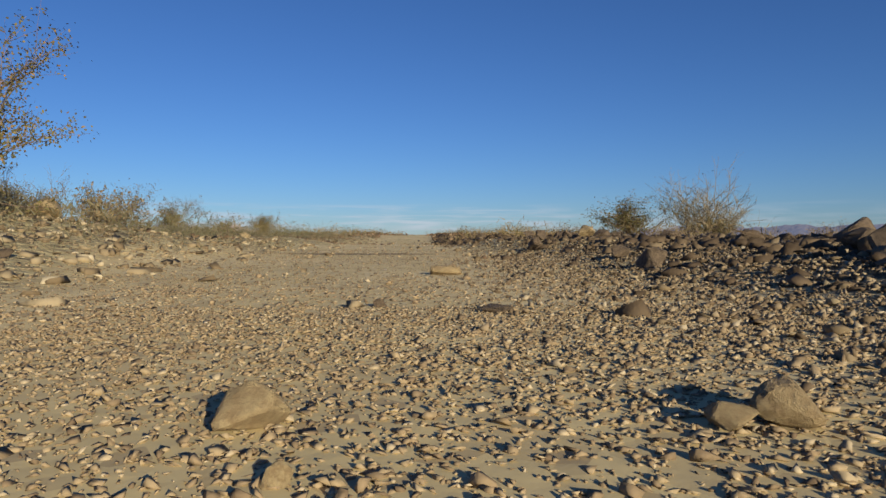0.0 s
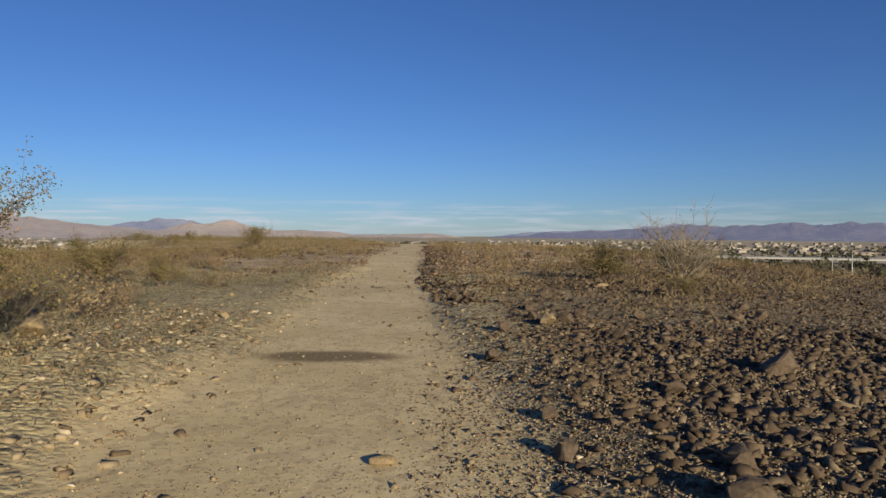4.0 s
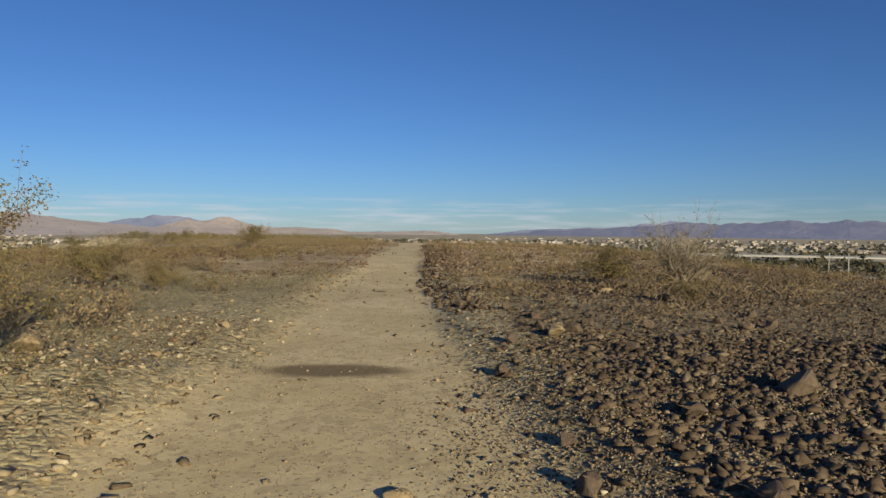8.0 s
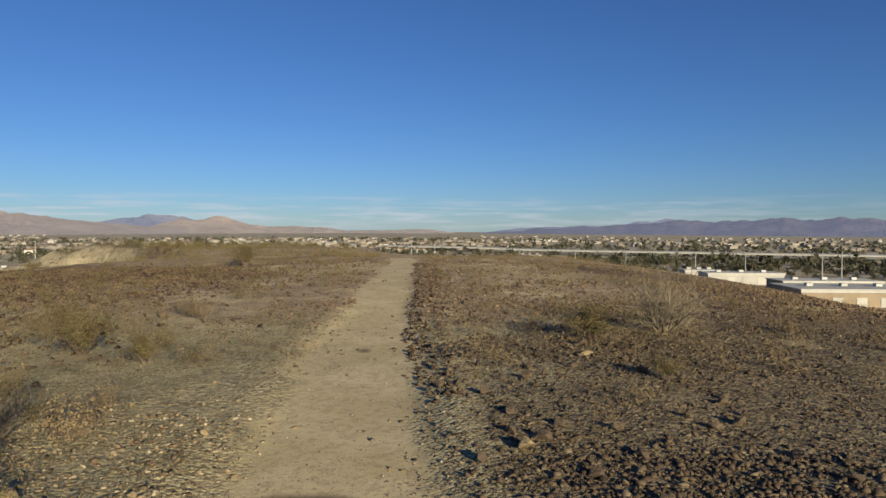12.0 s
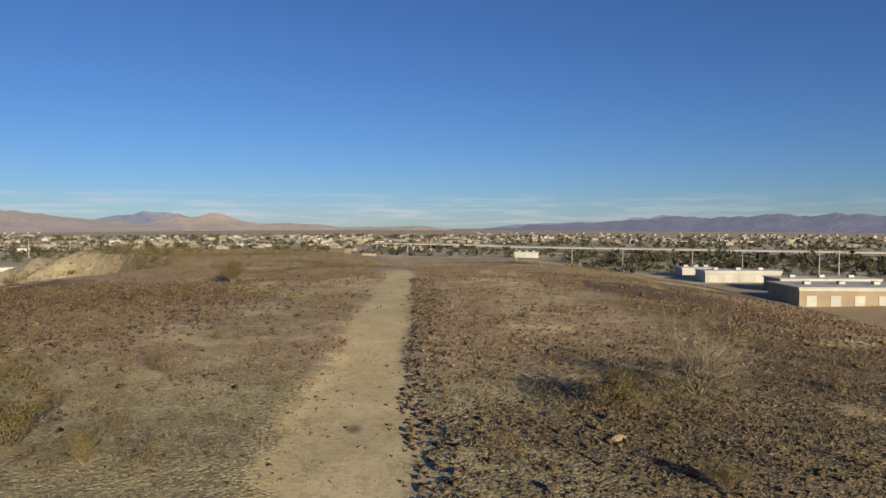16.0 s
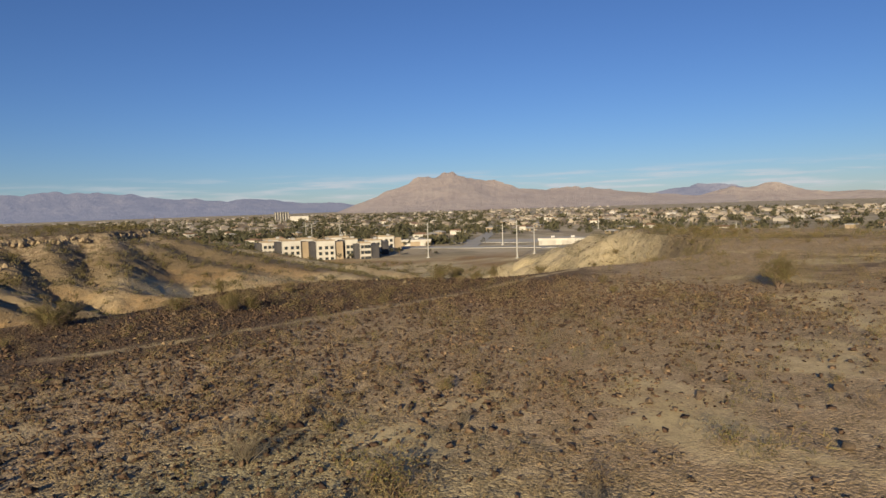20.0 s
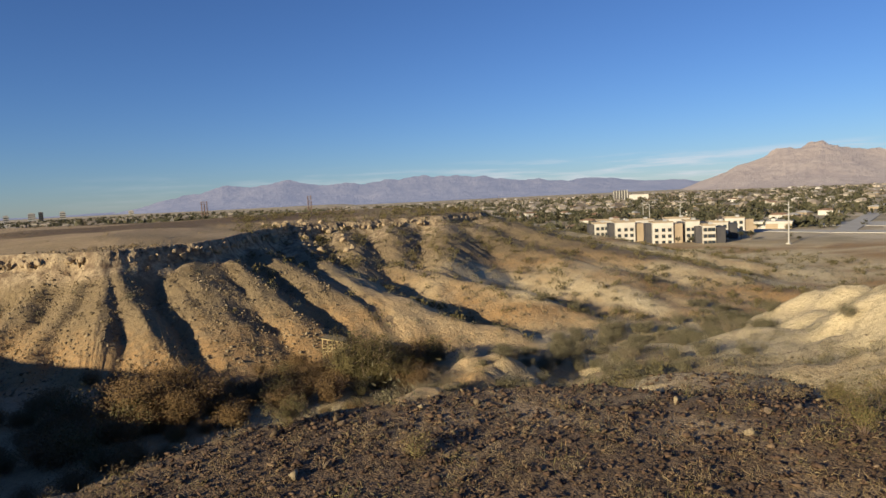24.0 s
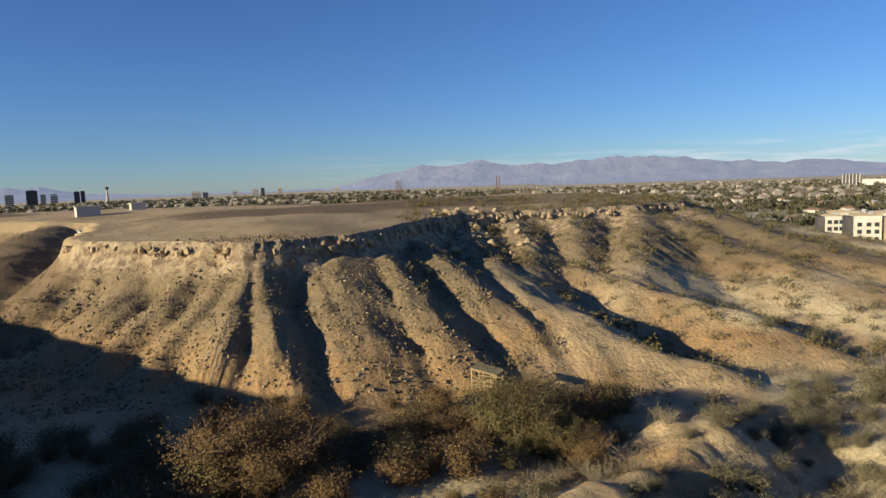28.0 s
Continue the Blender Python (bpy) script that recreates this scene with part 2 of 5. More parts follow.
LEAF_OLIVE = leaf_material("creosote_leaf", (0.085, 0.075, 0.028), (0.16, 0.135, 0.05), (0.26, 0.15, 0.07))
LEAF_DRY = leaf_material("dry_leaf", (0.15, 0.105, 0.055), (0.24, 0.178, 0.095), (0.12, 0.1, 0.05))
LEAF_GREY = leaf_material("saltbush_leaf", (0.09, 0.082, 0.045), (0.16, 0.14, 0.085), (0.06, 0.055, 0.03))
LEAF_RUST = leaf_material("tamarisk_leaf", (0.125, 0.078, 0.033), (0.17, 0.105, 0.043), (0.1, 0.076, 0.034))
LEAF_GREEN = leaf_material("town_leaf", (0.045, 0.046, 0.026), (0.075, 0.072, 0.04), (0.11, 0.092, 0.055))
LEAF_MOSS = leaf_material("olive_tamarisk_leaf", (0.075, 0.064, 0.024), (0.12, 0.1, 0.038), (0.155, 0.11, 0.048))
TWIG = plain("twig", (0.16, 0.11, 0.08), (0.25, 0.18, 0.135), 12.0, 0.85)
TWIG_GREY = plain("bleached_twig", (0.14, 0.115, 0.08), (0.235, 0.195, 0.14), 12.0, 0.85)
WHITE = plain("white_stucco", (0.5, 0.475, 0.425), (0.6, 0.575, 0.52), 0.2, 0.85, fine=3.0)
TANWALL = plain("tan_stucco", (0.3, 0.235, 0.16), (0.38, 0.3, 0.21), 0.2, 0.85, fine=3.0)
DARKWALL = plain("dark_panel", (0.05, 0.05, 0.06), (0.09, 0.085, 0.085), 0.3, 0.7, fine=3.0)
ROOF_GREY = plain("grey_roof", (0.35, 0.34, 0.32), (0.5, 0.48, 0.45), 0.1, 0.8, fine=2.0)
ROOF_TILE = plain("clay_tile", (0.24, 0.15, 0.1), (0.34, 0.22, 0.15), 0.3, 0.85, fine=4.0)
CONCRETE = plain("concrete", (0.42, 0.4, 0.36), (0.52, 0.5, 0.45), 0.15, 0.85, fine=2.0)
STEEL = plain("galvanised_steel", (0.38, 0.37, 0.35), (0.48, 0.47, 0.44), 0.5, 0.5, 0.25)
RUSTY = plain("weathered_steel", (0.13, 0.085, 0.07), (0.19, 0.13, 0.1), 0.5, 0.7, 0.2)
TIMBER = plain("sun_bleached_timber", (0.34, 0.26, 0.13), (0.44, 0.345, 0.185), 2.0, 0.8)
GLASS = Mat("window_glass")
GLASS = GLASS.done((0.03, 0.04, 0.05), 0.08)


# ---- the lie of the land ----
def hashed(i, j, seed):
    n = (i.astype(np.int64) * 374761393 + j.astype(np.int64) * 668265263 + seed * 974711) & 0x7FFFFFFF
    n = ((n ^ (n >> 13)) * 1274126177) & 0x7FFFFFFF
    return ((n ^ (n >> 16)) & 0xFFFF) / 65535.0


def value_noise(x, y, seed):
    i, j = np.floor(x), np.floor(y)
    u, v = x - i, y - j
    u, v = u * u * (3 - 2 * u), v * v * (3 - 2 * v)
    a, b = hashed(i, j, seed), hashed(i + 1, j, seed)
    c, d = hashed(i, j + 1, seed), hashed(i + 1, j + 1, seed)
    return (a * (1 - u) + b * u) * (1 - v) + (c * (1 - u) + d * u) * v - 0.5


def fbm(x, y, size, octaves, seed):
    total = np.zeros_like(x)
    for o in range(octaves):
        total += value_noise(x / size * 2 ** o + 17.3 * o, y / size * 2 ** o - 9.1 * o, seed + o) * 0.5 ** o
    return total


def smooth(x, a, b):
    t = np.clip((x - a) / (b - a), 0, 1)
    return t * t * (3 - 2 * t)


def smax(a, b, k):
    h = np.clip(0.5 + 0.5 * (a - b) / k, 0, 1)
    return b * (1 - h) + a * h + k * h * (1 - h)


def polygon_distance(px, py, corners):
    """Distance to a closed outline, negative inside."""
    best = np.full(px.shape, 1e9)
    inside = np.zeros(px.shape, bool)
    for (ax, ay), (bx, by) in zip(corners, corners[1:] + corners[:1]):
        dx, dy = bx - ax, by - ay
        t = np.clip(((px - ax) * dx + (py - ay) * dy) / (dx * dx + dy * dy), 0, 1)
        best = np.minimum(best, (px - ax - t * dx) ** 2 + (py - ay - t * dy) ** 2)
        if ay != by:
            crosses = ((ay > py) != (by > py)) & (px < dx * (py - ay) / (by - ay) + ax)
            inside ^= crosses
    return np.where(inside, -1, 1) * np.sqrt(best)


def ridge(px, py, line, slope, blunt):
    """A spur whose crest runs along a line of (x, y, z), with sides that fall away evenly."""
    best = np.full(px.shape, -1e9)
    for (ax, ay, az), (bx, by, bz) in zip(line, line[1:]):
        dx, dy = bx - ax, by - ay
        t = np.clip(((px - ax) * dx + (py - ay) * dy) / (dx * dx + dy * dy), 0, 1)
        d = np.sqrt((px - ax - t * dx) ** 2 + (py - ay - t * dy) ** 2)
        best = np.maximum(best, az + t * (bz - az) - slope * (np.sqrt(d * d + blunt * blunt) - blunt))
    return best


NEAR_MESA = [(-26.4, 24), (-26, 20), (-24, 16.5), (-24.4, 13), (-21.5, 8), (-20, -5), (-32, -23), (-52, -37), (-70, -41), (-87, -57), (-101, -72), (-140, -112),
             (-140, -300), (60, -300), (30, -60), (13, -20), (10.5, 3), (13, 14), (16.5, 22), (19, 31), (18, 46), (8, 60), (-8, 71), (-22, 79), (-34, 80),
             (-39, 75), (-36, 70), (-30.5, 65), (-25, 60), (-20, 54), (-18, 47), (-18.6, 41), (-20, 35), (-21.5, 31.5), (-23, 29.5), (-25.6, 27)]
FAR_MESA = [(-200, -330), (-240, -110), (-215, -66), (-180, -50), (-158, -42), (-147.5, -34), (-141, -20), (-132, -2), (-133.5, 3), (-138, 9), (-142, 14), (-151, 17), (-164, 20),
            (-180, 25), (-192, 33), (-198, 46), (-200, 62), (-204, 78), (-215, 94), (-240, 104), (-420, 128), (-900, 190), (-6500, 1000), (-6500, -2000), (-700, -900)]
NEAR_SPURS = [
    [(-46, 20.5, -10.2), (-57, 22.5, -12.4), (-69, 28.5, -13.8), (-75.5, 37, -15.6), (-80, 41, -16.8)],
    [(-83, 44.5, -18), (-90, 49.5, -16), (-97, 53, -18)],
    [(-40, 40, -9.6), (-51, 48, -11.6), (-59, 55, -14.2), (-66, 61.5, -16)],
    [(-69, 52.5, -16.2), (-76, 55.5, -17.6)],
    [(-37, 73, -0.6), (-46, 79, -2.6), (-56, 85, -5.2), (-70, 91, -8.2), (-80, 91.5, -10.8), (-88, 89, -17)],
    [(-66, 66, -14.4), (-76, 72, -17.6), (-86, 75, -20)],
]
FAR_SPURS = [
    (0.74, 0.8, [(-131, 0.5, -5.2), (-119, 4.0, -9.2), (-107, 8.4, -12.8), (-101, 12.0, -16.0), (-98, 14.6, -18.4)]),
    (0.74, 0.8, [(-132, -1, -5.2), (-119, 0.5, -9), (-109, 2, -12.6), (-103, 4, -17.6)]),
    (0.74, 0.8, [(-133, -3, -5.3), (-122, -4.5, -9.6), (-112, -7.5, -14), (-107, -9, -17.6)]),
    (0.74, 0.8, [(-138, -9.5, -5.4), (-127, -12, -9.8), (-118, -16, -14.4), (-113, -18, -17.6)]),
    (0.7, 3.2, [(-142, -18, -5.6), (-132, -21, -10), (-124, -25, -14.2), (-118, -28, -17.6)]),
    (0.74, 0.8, [(-148, -34, -5.8), (-139, -36, -10), (-128, -40, -16.4)]),
    (0.5, 6.0, [(-235, -84, -2.8), (-188, -68, -4.4), (-162, -58, -8.2), (-138, -50, -15.2)]),
    (0.56, 3.4, [(-141.8, 10.3, -4.9), (-126.5, 13.5, -8.2), (-113.4, 17.4, -12.6), (-107.0, 20.3, -17.0)]),
    (0.6, 1.4, [(-143, 17.4, -6.2), (-124, 22.8, -9.8), (-113, 27.6, -13.6), (-107.5, 31.0, -17.0)]),
    (0.5, 1.2, [(-160, 22.5, -6.0), (-145, 27.5, -7.8), (-130, 32.5, -9.9), (-121, 37, -13), (-115, 39.5, -17)]),
    (0.5, 1.6, [(-156, 36, -9.0), (-132, 38.5, -11), (-122, 44, -13.2), (-116, 51, -16.4), (-112, 59, -18)]),
    (0.46, 2.2, [(-160, 52, -11.6), (-142, 58.4, -13), (-130, 71, -15.8), (-119, 81, -20)]),
    (0.46, 2.2, [(-197, 45, -4.2), (-175, 46.5, -8.4), (-150, 41.5, -11.4)]),
    (0.46, 2.2, [(-192, 34, -4.4), (-172, 34, -8.2), (-156, 36, -10.5)]),
    (0.46, 2.2, [(-199, 60, -4.2), (-178, 57, -8.5), (-158, 54, -12)]),
    (0.46, 2.2, [(-203, 78, -4.2), (-176, 70, -8.6), (-147, 60, -12.6)]),
]
FANS = [
    [(-214, 94, -4.6), (-188, 106, -10.5), (-160, 122, -16.5), (-132, 138, -22)],
    [(-205, 84, -5.4), (-178, 92, -11.5), (-150, 98, -16), (-126, 104, -21)],
    [(-250, 106, -5), (-225, 130, -12), (-196, 156, -19), (-175, 176, -23.5)],
]


SANDY = [(-4.5, 16.9, 1.9, 0.9, 0.7), (-7.1, 12.1, 0.9, 0.7, 0.7), (-4.8, 13.4, 1.3, 1.0, 0.6), (-3.2, 9.6, 0.9, 1.6, 0.5), (-2.6, 12.0, 0.9, 2.0, 0.5), (-15.9, 48, 3.2, 2.0, 0.9),
         (-9.6, 36, 3.0, 2.2, 0.6), (-6.5, 31, 3.5, 1.5, 0.6), (-2.6, 33, 2.0, 4.0, 0.55), (7.3, 20.8, 2.2, 0.9, 0.9), (3.6, 32, 3.2, 4.0, 0.75), (3.4, 18.6, 1.6, 1.3, 0.6), (-4.4, 7.2, 1.6, 1.2, 0.6), (-6.0, 9.2, 1.4, 0.8, 0.55), (-3.0, 6.4, 0.8, 0.9, 0.5), (-8.5, 14.5, 1.8, 0.8, 0.55), (-12.4, 35.3, 2.2, 1.4, 0.7)]


def trail_centre(y):
    return np.interp(y, (-5, 0, 1.4, 3.2, 5.8, 11, 18, 36, 60), (-0.1, -0.15, -0.2, -0.35, -0.5, -0.75, -1.0, -1.3, -3.0))


def path_centre(y):
    """The faint footpath along the mesa's rim."""
    return np.interp(y, (11, 15, 17.5, 20.8, 24.6, 28.9, 34), (-18.2, -17.7, -17.4, -17.65, -18.05, -19.05, -19.6))


def land(px, py):
    """Height of the ground, and how far each spot is trail, mudstone, stony, ledge, town, pale mud and dark blotch."""
    far = np.sqrt(px * px + py * py)
    wob = fbm(px, py, 9, 3, 5)
    nd = polygon_distance(px, py, NEAR_MESA) + wob * 1.2
    fd = polygon_distance(px, py, FAR_MESA) + wob * 2.0 + fbm(px, py, 3, 2, 55) * 1.4
    west = smooth(-px, 8, 35)
    canyon = -17.6 - 0.052 * np.clip(py - 10, 0, 140) + 0.012 * np.clip(-10 - py, 0, 200)
    floor_z = -25 + (canyon + 25) * west - np.clip(far - 400, 0, 3200) * 0.0058
    floor_z = floor_z - 1.6 * smooth(px, 40, 120) + fbm(px, py, 14, 3, 9) * 1.1 * smooth(600 - far, 0, 400)
    # the near mesa
    mesa = fbm(px, py, 11, 3, 2) * 0.2 * smooth(far, 2, 12) - 0.018 * np.clip(-8 - px, 0, 12) * smooth(py, 18, 30) * smooth(py, 50, 42) - 0.03 * np.clip(px - 2.5, 0, 30) - 0.02 * np.clip(px - 8, 0, 30) ** 1.6 * smooth(py, 4, 14) - 0.8 * np.exp(-((px - 0.5) / 7.5) ** 2) * smooth(py, 39, 60) - 0.0035 * np.clip(py - 36, 0, 60) ** 1.2
    out = np.clip(nd, 0, 400)
    reach = 8.5 - 5.5 * smooth(py, 46, 51) * smooth(py, 90, 80)
    easy = smooth(py - 24.5 - 0.8 * np.clip(-22 - px, 0, 60), -2, 4) * smooth(py, 48, 43) * smooth(-px, 0, 10)
    deep = smooth(py + 0.25 * (px + 24) + 6 * wob, 31, 17) * smooth(-px, 10, 24)
    fall = ((7.4 + 7.0 * deep) * (1 - np.exp(-out / reach)) + 0.17 * out) * (1 - easy) + (0.3 * out + 0.16 * np.clip(out - 8, 0, 200)) * easy + 0.25 * np.clip(out - 40, 0, 200)
    near = mesa - fall + fbm(px, py, 7, 4, 31) * 1.3 * smooth(nd, 1, 12)
    z = smax(floor_z, near, 0.8)
    for line in NEAR_SPURS:
        z = smax(z, ridge(px, py, line, 0.6, 1.6) + (fbm(px, py, 7, 5, 40) * 2.0 + np.abs(fbm(px + 3 * wob, py, 10, 3, 48)) * 3.0 - 0.7) * smooth(nd, -1, 6), 0.5)
    apron = ridge(px, py, [(-19.5, 38, -0.5), (-33, 50, -4.4), (-48, 60, -9), (-62, 69, -12.8), (-72, 76, -16.5)], 0.42, 5.0)
    lumps = np.abs(fbm(px + 5 * wob, py, 13, 4, 44))
    z = smax(z, apron + (6.0 * lumps - 2.9 + 1.1 * fbm(px, py, 3.5, 3, 47)) * smooth(nd, 0, 12), 0.5)
    lap = ridge(px, py, [(-22, 28.5, -0.4), (-27, 30.8, -0.9)], 0.62, 3.5) - 0.5 * np.clip(26.5 - 0.6 * (px + 23) - py, 0, 60)
    z = smax(z, lap + fbm(px, py, 6, 4, 45) * 0.25 * smooth(nd, -1, 6), 0.7)
    gully = [(-44, 31, 0), (-54, 36, 0), (-63, 41, 0), (-73, 46, 0), (-81, 55, 0), (-89, 61, 0)]
    z = z - 3.4 * np.exp(-((ridge(px, py, gully, 1.0, 0.01)) / 4.6) ** 2) * smooth(nd, 8, 22)
    # the far mesa: plateau, ledge, and the spurs below it
    drop = 13.5 * np.maximum(smooth(-fd, 45, 330), smooth(-px, 270, 620)) + 19 * smooth(-px, 500, 2200)
    top = -3.0 + 1.6 * smooth(-fd, -4, 34) - drop - 0.0012 * np.clip(-fd - 400, 0, 2500) + fbm(px, py, 25, 3, 13) * 0.7 * smooth(-fd, 0, 15)
    north = smooth(py, 92, 125)
    face = -2.9 - 2.3 * smooth(fd, -0.4, 0.9 + 14 * north) - (0.62 - 0.36 * north) * np.clip(fd - 0.5, 0, 900) - 0.35 * (1 - north) * np.clip(fd - 0.5, 0, 6)
    face = face - drop
    table = np.where(fd < 0, top, face + fbm(px, py, 6, 4, 21) * 1.2 * smooth(fd, 1, 6))
    z = smax(z, table, 0.35)
    rough = fbm(px, py, 6.5, 5, 61) * 0.6
    below = smooth(fd, 0.2, 5)
    turn = smooth(py, 6, -4)
    across = py - 0.3 * px + turn * 0.72 * (px + 131)
    rills = np.abs(fbm(across, px * 0.1 + 40, 3.2, 4, 68)) * 2.0 - 0.5
    rough = rough + 0.45 * rills * smooth(fd, 1.5, 8) * smooth(fd, 52, 34)
    for slope, blunt, line in FAR_SPURS:
        z = smax(z, ridge(px, py, line, slope, blunt) - 0.2 + rough * (0.25 + 0.75 * below), 0.35)
    for line in FANS:
        z = smax(z, ridge(px, py, line, 0.26, 5.0) + fbm(px, py, 8, 4, 58) * 1.0 * below, 0.8)
    # trails
    half = 0.8 - 0.14 * smooth(py, 9, 16) + 0.1 * np.sin(py * 0.7)
    trail = smooth(np.abs(px - trail_centre(py)), half + 0.75, half - 0.5) * smooth(py, 46, 36)
    side = smooth(np.abs(px - trail_centre(py)), half - 0.1, half + 0.5)
    close = smooth(far, 30, 12)
    z = z + close * (0.07 * side + fbm(px, py, 1.1, 2, 3) * 0.04 * side - 0.02 * trail) + 0.17 * np.exp(-((px + 2.7) ** 2 + (py - 3.6) ** 2) / 0.8) + fbm(px, py, 0.5, 3, 8) * 0.007 * (0.35 + side) * smooth(far, 9, 5)
    path2 = path_centre(py) + fbm(px * 0, py, 3, 3, 71) * 0.3
    trail = np.maximum(trail, 0.55 * smooth(np.abs(px - path2), 0.5, 0.1) * smooth(py, 11, 14) * smooth(py, 42, 34))
    patch = smooth(fbm(px, py, 5, 3, 90), 0.16, 0.36) * smooth(nd, 0, -3) * 0.6
    patch = np.maximum(patch, 0.5 * np.exp(-((px - 4) / 4) ** 2 - ((py - 25) / 6) ** 2))
    for cx, cy, rx, ry, much in SANDY:
        patch = np.maximum(patch, much * np.exp(-((px - cx) / rx) ** 2 - ((py - cy) / ry) ** 2) * (0.75 + 1.5 * fbm(px, py, 1.6, 3, 93)))
    trail = np.maximum(trail, patch * smooth(far, 5, 14) * (0.25 + 0.75 * smooth(px, -17, -12)))
    valley = smooth(z, -21.5, -23.5) * smooth(far - 55 * smooth(-px, 60, 140), 270, 320)
    plateau = (fd < -1).astype(float)
    tan = np.clip(smooth(nd, 1, 7) * (1 - valley) * (1 - plateau) * (0.72 + 0.9 * fbm(px, py, 16, 3, 77) + 0.45 * smooth(fd, 60, 2)), 0, 1) * smooth(px, 8, -2)
    bare = np.exp(-((px + 5) / 2.2) ** 2 - ((py - 18) / 3.2) ** 2) + np.exp(-((px - 5) / 5) ** 2 - ((py - 25) / 6) ** 2)
    dark = np.clip(0.12 + 0.18 * smooth(px, 0, 2) + 0.4 * smooth(px, 4, 9) + 0.3 * smooth(px, 1.5, 4) * smooth(py, 17, 12) + 0.08 * smooth(-px, 6, 10) + 1.2 * fbm(px, py, 8, 3, 82) + 0.55 * smooth(px, 0.4, 1.2) * smooth(px, 8, 3) * smooth(py, 13, 6) + 1.0 * smooth(-px, 13, 18) * smooth(py, 44, 34) - 0.8 * bare, 0, 1) * np.maximum(smooth(nd, 6, -1), smooth(px, 5, 9) * smooth(far, 90, 40))
    dark = np.maximum(dark, smooth(-fd, 10, 26) * np.clip(0.8 + 2.2 * fbm(px, py * 0.5, 34, 4, 15), 0, 1))
    crest = smooth(py, 54, 62) * smooth(nd, -2.5, 0.0) * smooth(-px, 16, 24)
    tan = np.maximum(tan, crest)
    dark = np.maximum(dark, smooth(py, -26, -36) * smooth(px, -90, -105) * smooth(fd, 0, 3))
    tan = tan * (1 - 0.7 * smooth(py, -28, -38) * smooth(px, -90, -105))
    tan = np.maximum(tan, np.clip(0.4 + 1.2 * fbm(px * 0.5, py, 12, 3, 16), 0, 1) * smooth(-fd, 40, 10) * plateau)
    rock = smooth(fd, -1.6, -0.4) * smooth(fd, 4.2, 1.8) * (1 - north) * (1 - smooth(py, -32, -42))
    rock = np.maximum(rock, smooth(fbm(px, py, 16, 3, 19) + 0.5 * smooth(px, -150, -185), 0.3, 0.5) * smooth(fd, 20, 6) * smooth(fd, 0, 1) * (1 - north) * smooth(py, 10, 22))
    pale = np.maximum(smooth(nd, 9, 24) * smooth(px, -100, -92), np.maximum(smooth(px, -172, -150) * (0.4 + 0.6 * smooth(py, 55, 78)), smooth(py, 105, 140)) * smooth(py, 32, 44)) * (1 - valley) * np.clip(0.6 + 1.6 * fbm(px, py, 12, 3, 29), 0, 1)
    pale = pale * (1 - 0.5 * smooth(px, -86, -70) * smooth(py, 66, 58) * smooth(-px, 10, 20))
    pale = np.maximum(pale, 0.95 * smooth(py, 58, 66) * smooth(px, -125, -108) * smooth(-px, 16, 24) * smooth(nd, -2.5, 0.5))
    pale = np.maximum(pale, 0.7 * smooth(px, -90, -58) * smooth(-px, 18, 24) * smooth(nd, -1, 4) * smooth(py, 22, 30) * smooth(fbm(px, py, 9, 3, 49), -0.05, 0.2))
    town = np.maximum(valley, smooth(-fd, 140, 300))
    # two darker brown ellipses on the trail
    blotch = np.exp(-((px + 0.55) / 0.62) ** 2 - ((py - 4.45) / 0.24) ** 2) + 0.7 * np.exp(-((px + 0.75) / 0.16) ** 2 - ((py - 10.6) / 0.3) ** 2)
    return z, trail, tan, dark, rock, town, pale, blotch


def spaced(stops):
    """Coordinates with a step that changes from stretch to stretch: (end, step) after a first start."""
    out = [stops[0]]
    for end, step in stops[1:]:
        n = max(1, round((end - out[-1]) / step))
        out += list(np.linspace(out[-1], end, n + 1)[1:])
    return np.array(out)


LAY = {}


def land_z(x, y):
    """Height of the built ground at one spot or many."""
    x, y = np.atleast_1d(np.asarray(x, float)), np.atleast_1d(np.asarray(y, float))
    xs, ys, z = LAY["xs"], LAY["ys"], LAY["z"]
    i, j = np.clip(np.searchsorted(xs, x) - 1, 0, len(xs) - 2), np.clip(np.searchsorted(ys, y) - 1, 0, len(ys) - 2)
    u, v = np.clip((x - xs[i]) / (xs[i + 1] - xs[i]), 0, 1), np.clip((y - ys[j]) / (ys[j + 1] - ys[j]), 0, 1)
    return (z[j, i] * (1 - u) + z[j, i + 1] * u) * (1 - v) + (z[j + 1, i] * (1 - u) + z[j + 1, i + 1] * u) * v


